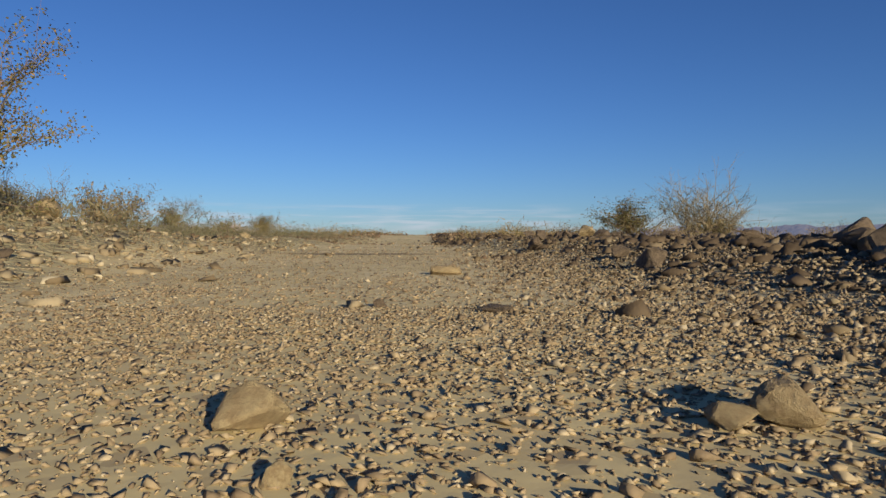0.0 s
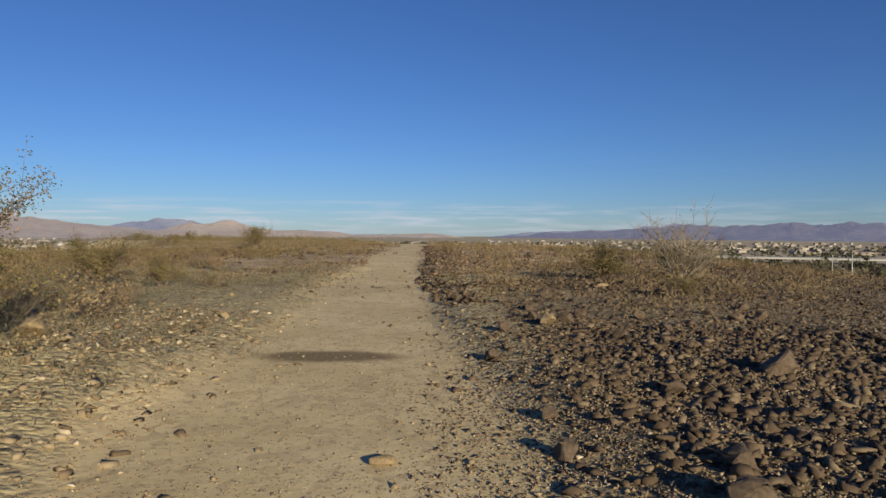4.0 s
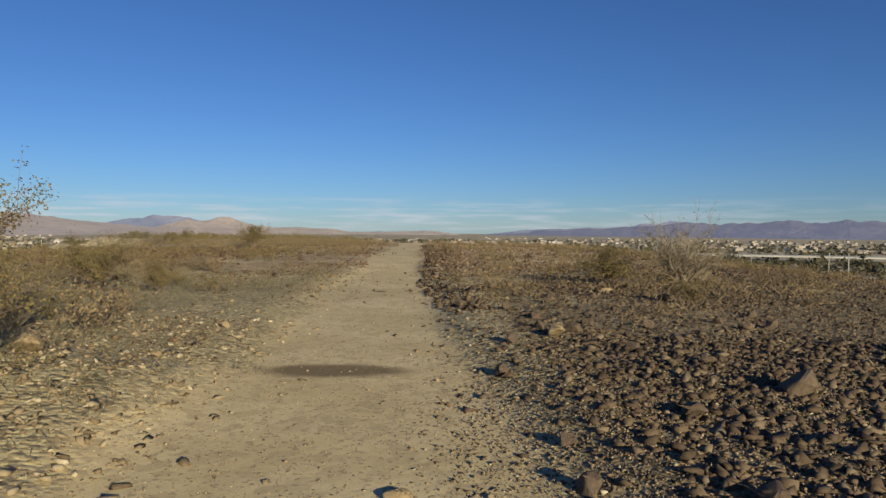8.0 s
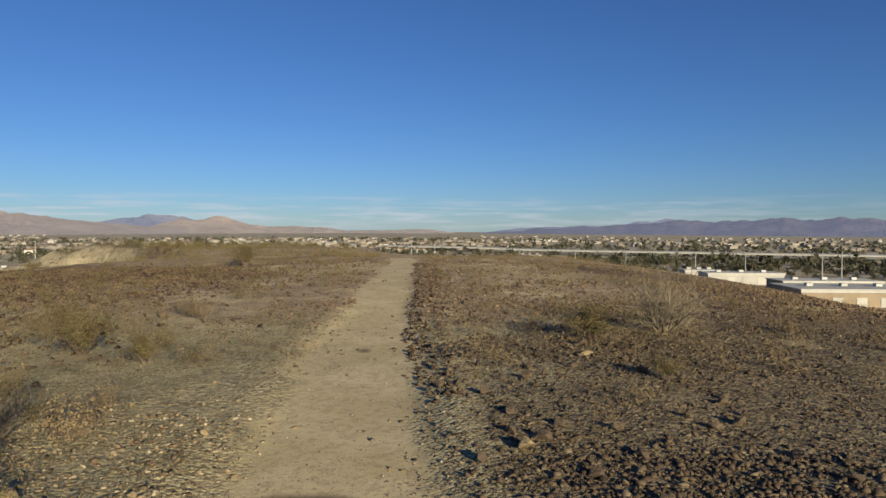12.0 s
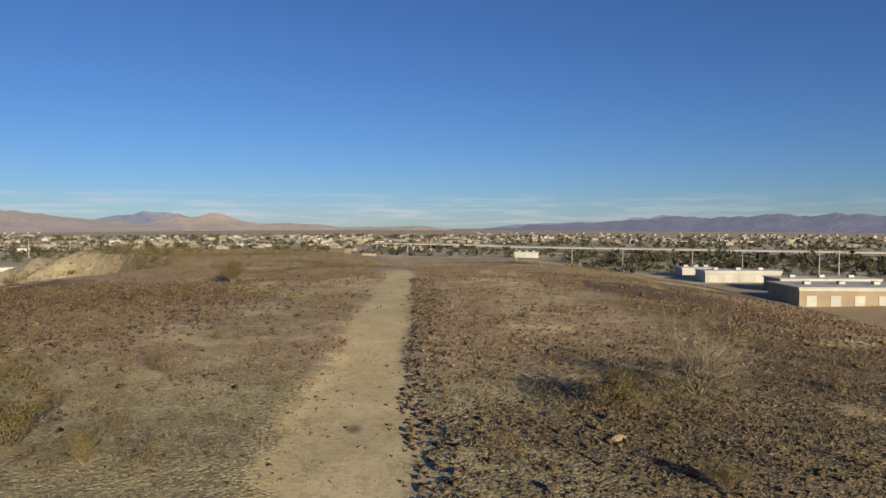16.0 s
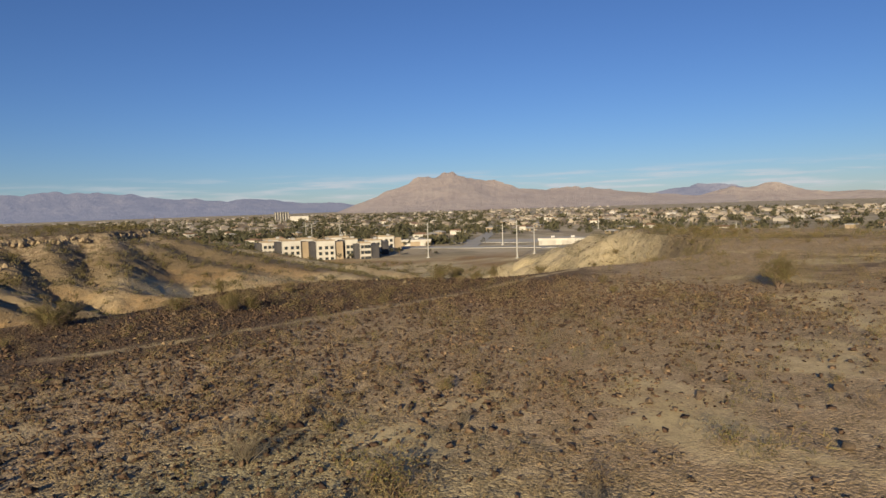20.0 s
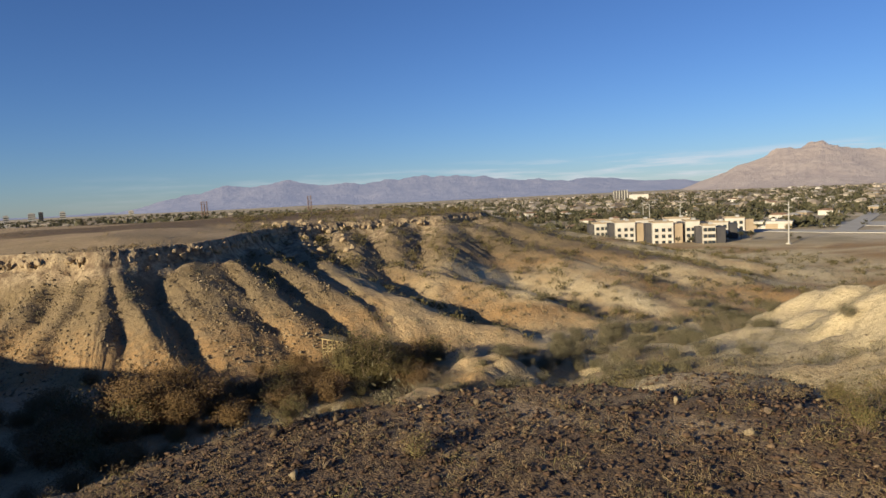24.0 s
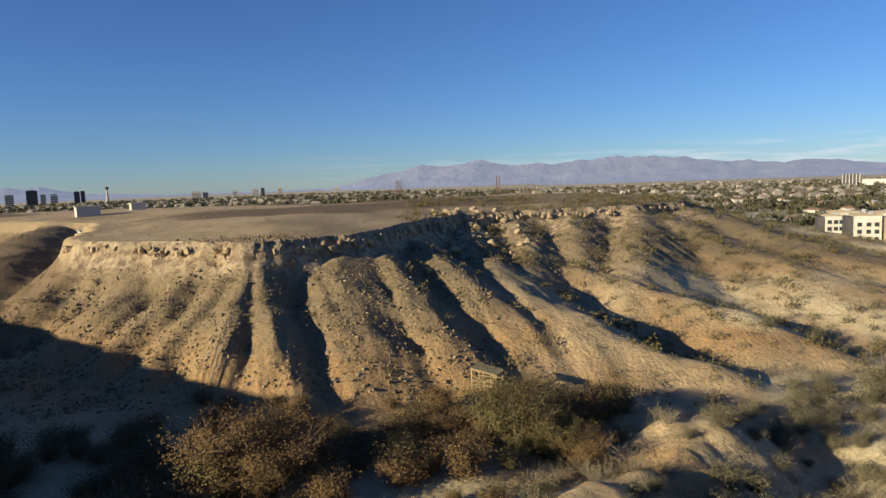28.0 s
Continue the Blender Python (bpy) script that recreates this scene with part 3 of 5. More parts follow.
def build_ground():
    xs = spaced([-6500, (-2500, 500), (-900, 100), (-420, 24), (-225, 4), (-150, 0.9), (-93, 0.62), (-30, 0.8), (-6, 0.35), (-2.2, 0.16), (2.6, 0.07), (7, 0.16), (22, 0.5),
                 (60, 3), (400, 20), (1200, 80), (6500, 400)])
    ys = spaced([-3000, (-900, 300), (-300, 40), (-90, 6), (-50, 1.6), (-1, 0.75), (5, 0.07), (12, 0.16), (36, 0.36), (66, 0.62), (110, 0.9), (180, 3), (420, 12), (1200, 60), (6500, 400)])
    gx, gy = np.meshgrid(xs, ys)
    z, *masks = land(gx.ravel(), gy.ravel())
    w, h = len(xs), len(ys)
    steep = np.hypot(*np.gradient(z.reshape(h, w), ys, xs)).ravel()
    masks[1] = np.maximum(masks[1], smooth(steep, 0.22, 0.42) * (1 - masks[4]) * (gx.ravel() < -15) * smooth(gy.ravel(), -38, -28))
    LAY.update(xs=xs, ys=ys, z=z.reshape(h, w))
    verts = np.stack((gx.ravel(), gy.ravel(), z), 1)
    i = (np.arange(h - 1)[:, None] * w + np.arange(w - 1)[None, :]).ravel()
    quads = np.stack((i, i + 1, i + w + 1, i + w), 1)
    me = bpy.data.meshes.new("ground")
    me.vertices.add(len(verts))
    me.vertices.foreach_set("co", verts.ravel())
    me.loops.add(quads.size)
    me.loops.foreach_set("vertex_index", quads.ravel().astype(np.int32))
    me.polygons.add(len(quads))
    me.polygons.foreach_set("loop_start", np.arange(0, quads.size, 4, dtype=np.int32))
    me.polygons.foreach_set("use_smooth", np.ones(len(quads), bool))
    for name, m in zip(("trail", "tan", "dark", "rock", "town", "pale", "blotch"), masks):
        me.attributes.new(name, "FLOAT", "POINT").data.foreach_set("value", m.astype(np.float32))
    me.update(calc_edges=True)
    me.validate()
    me.materials.append(GROUND)
    return tagged(new("ground", me), "stony brown desert mesa with a pale trail and an eroded canyon", "ground", kind="structure")


ground = build_ground()


# ---- building blocks ----
def mesh_of(name, verts, faces, material, flat=True):
    me = bpy.data.meshes.new(name)
    me.from_pydata([tuple(v) for v in verts], [], [tuple(f) for f in faces])
    if not flat:
        me.polygons.foreach_set("use_smooth", np.ones(len(faces), bool))
    me.materials.append(material)
    me.update()
    return me


def part(name, bm, material, parent=None, label=""):
    """Links a bmesh or a mesh as one object, under a thing if one is given."""
    if isinstance(bm, bpy.types.Mesh):
        me = bm
    else:
        me = bpy.data.meshes.new(name)
        bm.to_mesh(me)
        bm.free()
        me.materials.append(material)
    ob = new(name, me)
    ob.parent = parent
    return tagged(ob, label)


def thing(name, m, label, category, group="", kind=""):
    ob = new(name)
    ob.empty_display_size = 0.1
    ob.matrix_basis = m
    return tagged(ob, label, category, group, kind)


def box(bm, cx, cy, cz, sx, sy, sz, bevel=0.0):
    """A box by its centre and its size."""
    made = bmesh.ops.create_cube(bm, size=1, matrix=Matrix.Translation((cx, cy, cz)) @ Matrix.Diagonal((sx, sy, sz, 1)))
    if bevel:
        edges = list({e for v in made["verts"] for e in v.link_edges})
        bmesh.ops.bevel(bm, geom=edges, offset=bevel, segments=1, affect="EDGES", profile=0.5)
    return bm


def boxes(*rows, bevel=0.0):
    bm = bmesh.new()
    for r in rows:
        box(bm, *r, bevel=bevel)
    return bm


def tube(points, radii, sides=5):
    """A tapered rod along points: vertices and faces."""
    verts, faces = [], []
    points = [Vector(p) for p in points]
    for i, (p, r) in enumerate(zip(points, radii)):
        d = (points[min(i + 1, len(points) - 1)] - points[max(i - 1, 0)]).normalized()
        a = d.orthogonal().normalized()
        b = d.cross(a)
        for s in range(sides):
            t = 2 * math.pi * s / sides
            verts.append(p + r * (math.cos(t) * a + math.sin(t) * b))
    for i in range(len(points) - 1):
        for s in range(sides):
            n = (s + 1) % sides
            faces.append((i * sides + s, i * sides + n, (i + 1) * sides + n, (i + 1) * sides + s))
    faces += [tuple(range(sides))[::-1], tuple((len(points) - 1) * sides + s for s in range(sides))]
    return verts, faces


def rods(name, lines, material, sides=5):
    """Many rods in one mesh: (points, radii) each."""
    verts, faces = [], []
    for pts, radii in lines:
        v, f = tube(pts, radii, sides)
        faces += [tuple(i + len(verts) for i in q) for q in f]
        verts += v
    return mesh_of(name, verts, faces, material)


def hull(seed, points, squash, keep=1.0):
    """An angular lump: the hull of random points near a ball of 1 m across."""
    r = random.Random(seed)
    bm = bmesh.new()
    for _ in range(points):
        d = Vector((r.gauss(0, 1), r.gauss(0, 1), r.gauss(0, 1))).normalized() * r.uniform(0.36, 0.52)
        bm.verts.new((d.x, d.y, d.z * squash))
    made = bmesh.ops.convex_hull(bm, input=bm.verts)
    bmesh.ops.delete(bm, geom=[v for v in made["geom_interior"] if isinstance(v, bmesh.types.BMVert)], context="VERTS")
    return bm


def stone_mesh(name, seed, material, detail=2, squash=0.7, chop=4):
    """A weathered angular stone about 1 m across with worn edges."""
    bm = hull(seed, 9 + chop, squash)
    bmesh.ops.bevel(bm, geom=bm.edges[:], offset=0.035, segments=1, affect="EDGES", profile=0.5)
    bmesh.ops.triangulate(bm, faces=bm.faces[:])
    if detail > 1:
        bmesh.ops.subdivide_edges(bm, edges=bm.edges[:], cuts=1)
    for v in bm.verts:
        v.co *= 1 + 0.09 * noise.noise(v.co * 4.3 + Vector((seed * 3.7, 0, 0)))
    me = bpy.data.meshes.new(name)
    bm.to_mesh(me)
    bm.free()
    me.materials.append(material)
    return me


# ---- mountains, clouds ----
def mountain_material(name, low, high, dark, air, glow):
    """Bare rock far off; the haze before it is put into the rock as a faint emission."""
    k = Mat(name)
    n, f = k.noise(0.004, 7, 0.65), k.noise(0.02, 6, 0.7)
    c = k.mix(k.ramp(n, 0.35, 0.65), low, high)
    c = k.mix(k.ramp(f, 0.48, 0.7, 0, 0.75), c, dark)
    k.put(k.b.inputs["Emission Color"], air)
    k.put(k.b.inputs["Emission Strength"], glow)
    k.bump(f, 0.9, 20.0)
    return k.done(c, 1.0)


def mountain_range(name, label, crest, distance, depth, foot, material, rugged, seed):
    """A range whose crest climbs and falls with (azimuth west of north, elevation) in degrees as seen from the mesa."""
    az = np.linspace(crest[0][0], crest[-1][0], 260)
    a, e = np.array([c[0] for c in crest]), np.array([c[1] for c in crest])
    order = np.argsort(a)
    el = np.interp(az, a[order], e[order])
    verts, faces, rows = [], [], 18
    for j in range(rows):
        t = j / (rows - 1)
        r = distance - depth * (1 - t)
        s = t ** 1.7
        for b, h in zip(az, el):
            x, y = -r * math.sin(radians(b)), r * math.cos(radians(b))
            base = r * math.tan(radians(foot)) - 6
            top = distance * math.tan(radians(h)) + 3
            q = Vector((x / 420, y / 420, seed))
            n = noise.fractal(q * rugged * 1.6, 0.8, 2.1, 7)
            spur = 1 - abs(noise.noise(q * rugged * 1.3 + Vector((5, 3, 1))))
            z = base + (top - base) * s * (1 + (0.3 * n + 0.5 * (spur - 0.8)) * (1 - 0.8 * t))
            if j == rows - 1:
                z += 0.1 * (top - base) * noise.fractal(q * 3, 0.8, 2.1, 5)
            verts.append((x, y, z))
    w = len(az)
    for j in range(rows - 1):
        for i in range(w - 1):
            faces.append((j * w + i, j * w + i + 1, (j + 1) * w + i + 1, (j + 1) * w + i))
    me = mesh_of(name, verts, faces, material, flat=False)
    return tagged(new(name, me), label, "mountains", kind="structure")


# the last two values set the haze that each rock gives off as glow
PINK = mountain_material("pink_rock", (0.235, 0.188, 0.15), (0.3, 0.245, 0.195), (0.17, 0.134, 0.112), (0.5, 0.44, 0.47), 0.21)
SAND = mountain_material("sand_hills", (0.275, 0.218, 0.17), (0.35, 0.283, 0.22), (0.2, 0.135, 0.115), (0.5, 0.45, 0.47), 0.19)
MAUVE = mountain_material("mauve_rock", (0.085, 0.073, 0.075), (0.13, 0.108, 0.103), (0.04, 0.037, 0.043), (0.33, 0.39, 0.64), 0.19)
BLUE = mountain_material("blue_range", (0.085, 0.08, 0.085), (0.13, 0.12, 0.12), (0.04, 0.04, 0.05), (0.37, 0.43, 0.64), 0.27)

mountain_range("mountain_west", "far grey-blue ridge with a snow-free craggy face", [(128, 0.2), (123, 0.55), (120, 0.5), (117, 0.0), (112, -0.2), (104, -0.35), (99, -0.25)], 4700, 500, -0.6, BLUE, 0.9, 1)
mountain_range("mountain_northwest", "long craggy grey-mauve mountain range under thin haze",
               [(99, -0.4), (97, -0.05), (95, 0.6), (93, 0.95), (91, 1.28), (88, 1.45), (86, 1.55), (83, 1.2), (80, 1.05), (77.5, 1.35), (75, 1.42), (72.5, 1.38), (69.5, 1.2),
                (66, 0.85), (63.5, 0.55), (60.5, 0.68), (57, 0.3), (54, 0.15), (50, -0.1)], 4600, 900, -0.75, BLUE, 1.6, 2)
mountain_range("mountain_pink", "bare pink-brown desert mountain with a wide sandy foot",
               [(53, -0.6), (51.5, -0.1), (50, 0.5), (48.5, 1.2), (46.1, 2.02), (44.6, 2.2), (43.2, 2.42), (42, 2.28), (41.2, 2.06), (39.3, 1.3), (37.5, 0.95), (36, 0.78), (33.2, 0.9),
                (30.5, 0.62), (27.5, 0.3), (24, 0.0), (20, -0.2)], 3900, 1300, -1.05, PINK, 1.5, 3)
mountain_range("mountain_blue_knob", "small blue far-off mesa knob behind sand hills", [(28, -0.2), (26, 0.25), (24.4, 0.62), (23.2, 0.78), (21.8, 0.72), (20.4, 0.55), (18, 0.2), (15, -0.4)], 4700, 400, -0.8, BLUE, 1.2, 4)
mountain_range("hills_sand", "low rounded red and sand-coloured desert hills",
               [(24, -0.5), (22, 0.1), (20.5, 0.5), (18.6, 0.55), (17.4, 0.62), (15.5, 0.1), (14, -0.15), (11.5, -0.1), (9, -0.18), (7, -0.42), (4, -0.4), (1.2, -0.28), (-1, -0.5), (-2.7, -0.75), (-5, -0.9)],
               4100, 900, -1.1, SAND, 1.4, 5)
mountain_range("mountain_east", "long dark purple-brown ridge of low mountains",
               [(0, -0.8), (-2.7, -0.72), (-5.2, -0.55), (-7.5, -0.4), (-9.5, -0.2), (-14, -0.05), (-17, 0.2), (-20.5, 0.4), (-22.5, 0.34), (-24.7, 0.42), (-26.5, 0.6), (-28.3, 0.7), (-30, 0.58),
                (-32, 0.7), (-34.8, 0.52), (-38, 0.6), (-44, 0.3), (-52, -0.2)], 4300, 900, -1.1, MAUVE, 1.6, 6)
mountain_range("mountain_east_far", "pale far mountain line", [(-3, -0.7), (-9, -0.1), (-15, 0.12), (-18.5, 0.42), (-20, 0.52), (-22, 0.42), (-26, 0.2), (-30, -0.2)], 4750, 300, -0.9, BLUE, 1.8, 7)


def cloud_band(name, az0, az1, el0, el1, seed, stretch, density, label):
    """A thin sheet of cloud near the horizon, thinner than air elsewhere."""
    k = Mat("cloud_" + name)
    k.t.nodes.remove(k.b)
    v = k.t.nodes.new("ShaderNodeMapping")
    k.put(v.inputs["Vector"], k.at())
    v.inputs["Scale"].default_value = (0.0011, 0.0011, stretch)
    v.inputs["Location"].default_value = (seed, seed * 0.7, seed * 1.3)
    n = k.node("ShaderNodeTexNoise", Vector=v.outputs[0], Scale=1.6, Detail=8, Roughness=0.6)
    fade = k.attr("fade")
    f = k.math("MULTIPLY", k.ramp(n.outputs["Fac"], 0.43, 0.68), k.math("MULTIPLY", fade, density))
    glow = k.node("ShaderNodeEmission", Color=(0.6, 0.61, 0.68), Strength=0.72)
    clear = k.node("ShaderNodeBsdfTransparent")
    m = k.node("ShaderNodeMixShader", Fac=f)
    k.t.links.new(clear.outputs[0], m.inputs[1])
    k.t.links.new(glow.outputs[0], m.inputs[2])
    k.t.links.new(m.outputs[0], k.t.nodes["Material Output"].inputs["Surface"])
    verts, faces, fades = [], [], []
    for j in range(9):
        for i in range(61):
            a, e = radians(az0 + (az1 - az0) * i / 60), radians(el0 + (el1 - el0) * j / 8)
            verts.append((-4850 * math.sin(a), 4850 * math.cos(a), 4850 * math.tan(e) + 3))
            fades.append(math.sin(math.pi * i / 60) * math.sin(math.pi * (0.1 + 0.9 * j / 8)) ** 0.6)
    for j in range(8):
        for i in range(60):
            faces.append((j * 61 + i, j * 61 + i + 1, j * 61 + i + 62, j * 61 + i + 61))
    me = mesh_of(name, verts, faces, k.m)
    me.attributes.new("fade", "FLOAT", "POINT").data.foreach_set("value", fades)
    ob = tagged(new(name, me), label, "clouds", kind="structure")
    ob.visible_shadow = False
    return ob


cloud_band("backdrop_cloud", 105, -45, -0.8, 2.6, 3.1, 0.016, 0.75, "thin grey-white cloud streaks low over the mountains")


# ---- stones ----
def scattered_stones(name, label, spots, sizes, material, seed, flat=0.7, points=8, sink=0.14):
    """Loose stones too many to count, each a cut and tilted faceted lump, half sunk in the ground."""
    rng = np.random.default_rng(seed)
    z = land_z(spots[:, 0], spots[:, 1])
    verts, faces = [], []
    count = 0
    for i in range(14):
        bm = hull(seed * 50 + i, points, 1.0)
        bmesh.ops.triangulate(bm, faces=bm.faces[:])
        bm.verts.index_update()
        kind, tris = 2 * np.array([v.co[:] for v in bm.verts]), np.array([[v.index for v in f.verts] for f in bm.faces])
        bm.free()
        s, p, h = sizes[:len(spots)][i::14], spots[i::14], z[i::14]
        m = len(s)
        if not m:
            continue
        v = kind[None] * (np.stack((rng.uniform(0.75, 1.3, m), rng.uniform(0.7, 1.1, m), rng.uniform(0.6, 1.2, m) * flat), 1) * s[:, None] * 0.5)[:, None, :]
        a, b = rng.uniform(0, 6.28, m)[:, None], rng.normal(0, 0.3, m)[:, None]
        vy, vz = v[..., 1] * np.cos(b) - v[..., 2] * np.sin(b), v[..., 1] * np.sin(b) + v[..., 2] * np.cos(b)
        v = np.stack((v[..., 0] * np.cos(a) - vy * np.sin(a) + p[:, :1], v[..., 0] * np.sin(a) + vy * np.cos(a) + p[:, 1:], vz + (h + sink * s)[:, None]), 2)
        verts.append(v.reshape(-1, 3))
        faces.append((tris[None] + (count + np.arange(m) * len(kind))[:, None, None]).reshape(-1, 3))
        count += m * len(kind)
    verts, faces = np.concatenate(verts), np.concatenate(faces)
    me = bpy.data.meshes.new(name)
    me.vertices.add(len(verts))
    me.vertices.foreach_set("co", verts.ravel())
    me.loops.add(faces.size)
    me.loops.foreach_set("vertex_index", faces.ravel().astype(np.int32))
    me.polygons.add(len(faces))
    me.polygons.foreach_set("loop_start", np.arange(0, faces.size, 3, dtype=np.int32))
    me.update(calc_edges=True)
    me.materials.append(material)
    return tagged(new(name, me), label, "stones", kind="stuff")


def off_trail(p, keep, margin=0.75):
    """Drops most of the spots that lie on the trodden part."""
    rng = np.random.default_rng(5)
    d = np.abs(p[:, 0] - trail_centre(p[:, 1]))
    return p[(d > margin + rng.normal(0, 0.3, len(p))) | (rng.random(len(p)) < keep)]


def off_sand(p):
    """Thins the stones out where bare sand shows."""
    sand = sum(much * np.exp(-((p[:, 0] - cx) / (1.15 * rx)) ** 2 - ((p[:, 1] - cy) / (1.15 * ry)) ** 2) for cx, cy, rx, ry, much in SANDY)
    sand = sand + 0.9 * smooth(fbm(p[:, 0], p[:, 1], 2.6, 3, 190), 0.0, 0.2) * (p[:, 0] < 0) * (p[:, 0] > -12) * smooth(p[:, 1], 5, 8)
    sand = sand + 0.45 * smooth(p[:, 1], 4.8, 6.8) * smooth(p[:, 1], 14, 11) * (p[:, 0] < -1.2)
    return p[np.random.default_rng(6).random(len(p)) > 0.85 * sand]


def area(seed, n, x0, x1, y0, y1):
    rng = np.random.default_rng(seed)
    p = np.stack((rng.uniform(x0, x1, n), rng.uniform(y0, y1, n)), 1)
    soft = np.minimum(0.07 * np.array((x1 - x0, y1 - y0)), 1.5)
    return p + rng.normal(0, 1, (n, 2)) * soft * (1 if y0 > 0.5 else 0.3)


def clumped(p, size, low, seed):
    """Keeps spots where a soft pattern runs high, so that stones lie in drifts."""
    rng = np.random.default_rng(seed)
    return p[fbm(p[:, 0], p[:, 1], size, 3, seed) + 0.25 * rng.normal(size=len(p)) > low]


def sizes(seed, n, small, big, power=2.2):
    return small + (big - small) * np.random.default_rng(seed).random(n) ** power


g = np.concatenate((area(1, 9000, -0.8, 1.1, 0.28, 1.7), area(2, 9000, -1.9, 2.4, 0.9, 4.4)))
g = g[(np.abs(g[:, 0] - trail_centre(g[:, 1]) - 0.1) > 0.45) | (g[:, 1] < 0.95) | (np.random.default_rng(77).random(len(g)) < 0.3)]
scattered_stones("trail_gravel", "fine tan and brown gravel strewn over the trail", g, sizes(3, len(g), 0.005, 0.022, 3.0), ROCK_PALE, 4, 0.55, 7, 0.08)
g = np.concatenate((area(101, 21000, -0.62, 0.8, 0.24, 1.25), area(104, 12000, -1.0, 1.3, 0.6, 2.2)))
scattered_stones("fine_gravel", "fine brown and tan grit close under the first view", g, sizes(102, len(g), 0.005, 0.017, 1.8), ROCK_PALE, 103, 0.45, 6, 0.05)
g = off_trail(area(310, 26000, 0.15, 2.6, 0.7, 3.8), 0.25, 0.6)
scattered_stones("flank_gravel", "mixed tan and brown gravel between the cobbles beside the trail", g, sizes(311, len(g), 0.007, 0.032, 2.4), ROCK_MIXED, 312, 0.7, 6, 0.12)
g = area(313, 14000, -1.7, 0.7, 1.2, 5.5)
scattered_stones("trail_grit", "fine brown grit trodden into the trail", g, sizes(314, len(g), 0.006, 0.018, 2.6), ROCK_MIXED, 315, 0.5, 6, 0.08)
g = off_trail(area(6, 1500, -1.6, 0.8, 2.5, 14), 1.0)
scattered_stones("loose_grit", "small scattered pebbles on the trodden trail", g, sizes(7, len(g), 0.008, 0.035, 3), ROCK_PALE, 8)
g = off_trail(area(9, 9500, 0.3, 6.4, 0.8, 11.5), 0.003, 0.95)
scattered_stones("dark_rubble", "dark brown desert-varnished stones crowding beside the trail", g, sizes(10, len(g), 0.03, 0.12, 3.2), ROCK_DARK, 11, 0.65, 7, 0.05)
g = off_trail(area(209, 5200, 0.9, 4.4, 0.8, 5.2), 0.0, 1.35)
scattered_stones("cobbles", "dark brown cobbles heaped closely beside the trail", g, sizes(210, len(g), 0.04, 0.12, 2.0), ROCK_DARK, 211, 0.75, 8, 0.05)
g = off_trail(np.concatenate((area(109, 15000, 0.2, 3.6, 0.8, 5.5), area(110, 14000, 0.2, 6.5, 4.5, 12))), 0.012, 0.78)
scattered_stones("rubble_gravel", "olive-tan gravel filling the gaps between the brown stones", g, sizes(111, len(g), 0.014, 0.05, 2.0), GRAVEL_BROWN, 112, 0.6, 6, 0.06)
g = off_trail(area(12, 9000, -4.6, 0.2, 1.0, 6.5), 0.002, 1.05)
scattered_stones("flaky_stones", "flaky yellow-tan stones lying thickly beside the trail", g, sizes(13, len(g), 0.02, 0.1, 2.4), FLAKY, 14, 0.62, 7, 0.05)
g = off_sand(off_trail(area(113, 13000, -7, 0.2, 1.0, 12.5), 0.01, 0.95))
scattered_stones("pale_rubble", "olive and tan pebbles beside the trail", g, sizes(114, len(g), 0.014, 0.06, 2.2), FLAKY, 115, 0.65, 6, 0.06)
g = off_sand(off_trail(clumped(area(116, 5000, -8, 0.2, 4.5, 14), 2, 0.0, 117), 0.02, 1.0))
scattered_stones("brown_stones", "brown-olive stones scattered through the dry scrub", g, sizes(118, len(g), 0.03, 0.12, 2.6), ROCK_RUST, 119, 0.65, 7, 0.06)
rng = np.random.default_rng(301)
y = rng.uniform(7, 34, 1500)
g = np.stack((trail_centre(y) + 0.75 + 0.3 * fbm(y * 0, y, 3, 3, 304) + np.abs(rng.normal(0, 0.5, len(y))), y), 1)
scattered_stones("trailside_stones", "dark stones pushed up along one edge of the trail", g, sizes(302, len(g), 0.05, 0.17, 2.0), ROCK_DARK, 303, 0.8, 7, 0.1)
# the open mesa, thickest near the trail
g = off_sand(off_trail(clumped(area(15, 24000, -10, 11, 9, 19), 3, -0.12, 16), 0.02, 0.85))
scattered_stones("mesa_stones", "brown stones strewn over the mesa top", g[g[:, 0] > -1], sizes(17, len(g), 0.035, 0.12, 2.6), ROCK_DARK, 18, 0.8, 6)
scattered_stones("mesa_cobbles", "olive-brown stones among dry grass on the mesa top", g[g[:, 0] < -1], sizes(127, len(g), 0.035, 0.13, 2.4), ROCK_RUST, 128, 0.45, 6, 0.06)
g = off_sand(off_trail(clumped(area(120, 12000, -10, 11, 9.5, 19), 3, -0.3, 121), 0.02, 0.85))
scattered_stones("mesa_pebbles", "olive-tan pebbles between the stones of the mesa", g, sizes(122, len(g), 0.03, 0.09, 2.0), GRAVEL_BROWN, 123, 0.8, 6)
g = off_sand(off_trail(clumped(area(19, 34000, -20, 18, 15, 40), 5, 0.02, 20), 0.02, 0.9))
scattered_stones("mesa_gravel", "reddish-brown stones scattered thickly over the mesa", g, sizes(21, len(g), 0.05, 0.2, 2.2), ROCK_RUST, 22, 0.8, 6)
g = clumped(area(23, 24000, -28, -6, 8, 32), 5, -0.2, 24)
g = g[np.abs(g[:, 0] - path_centre(g[:, 1])) > 0.35]
scattered_stones("edge_stones", "dark stones crowding towards the edge of the mesa", g, sizes(25, len(g), 0.05, 0.2, 2.2), ROCK_RED, 26, 0.7, 6)
g = clumped(area(123, 13000, -27, -11, 8, 34), 5, -0.3, 124)
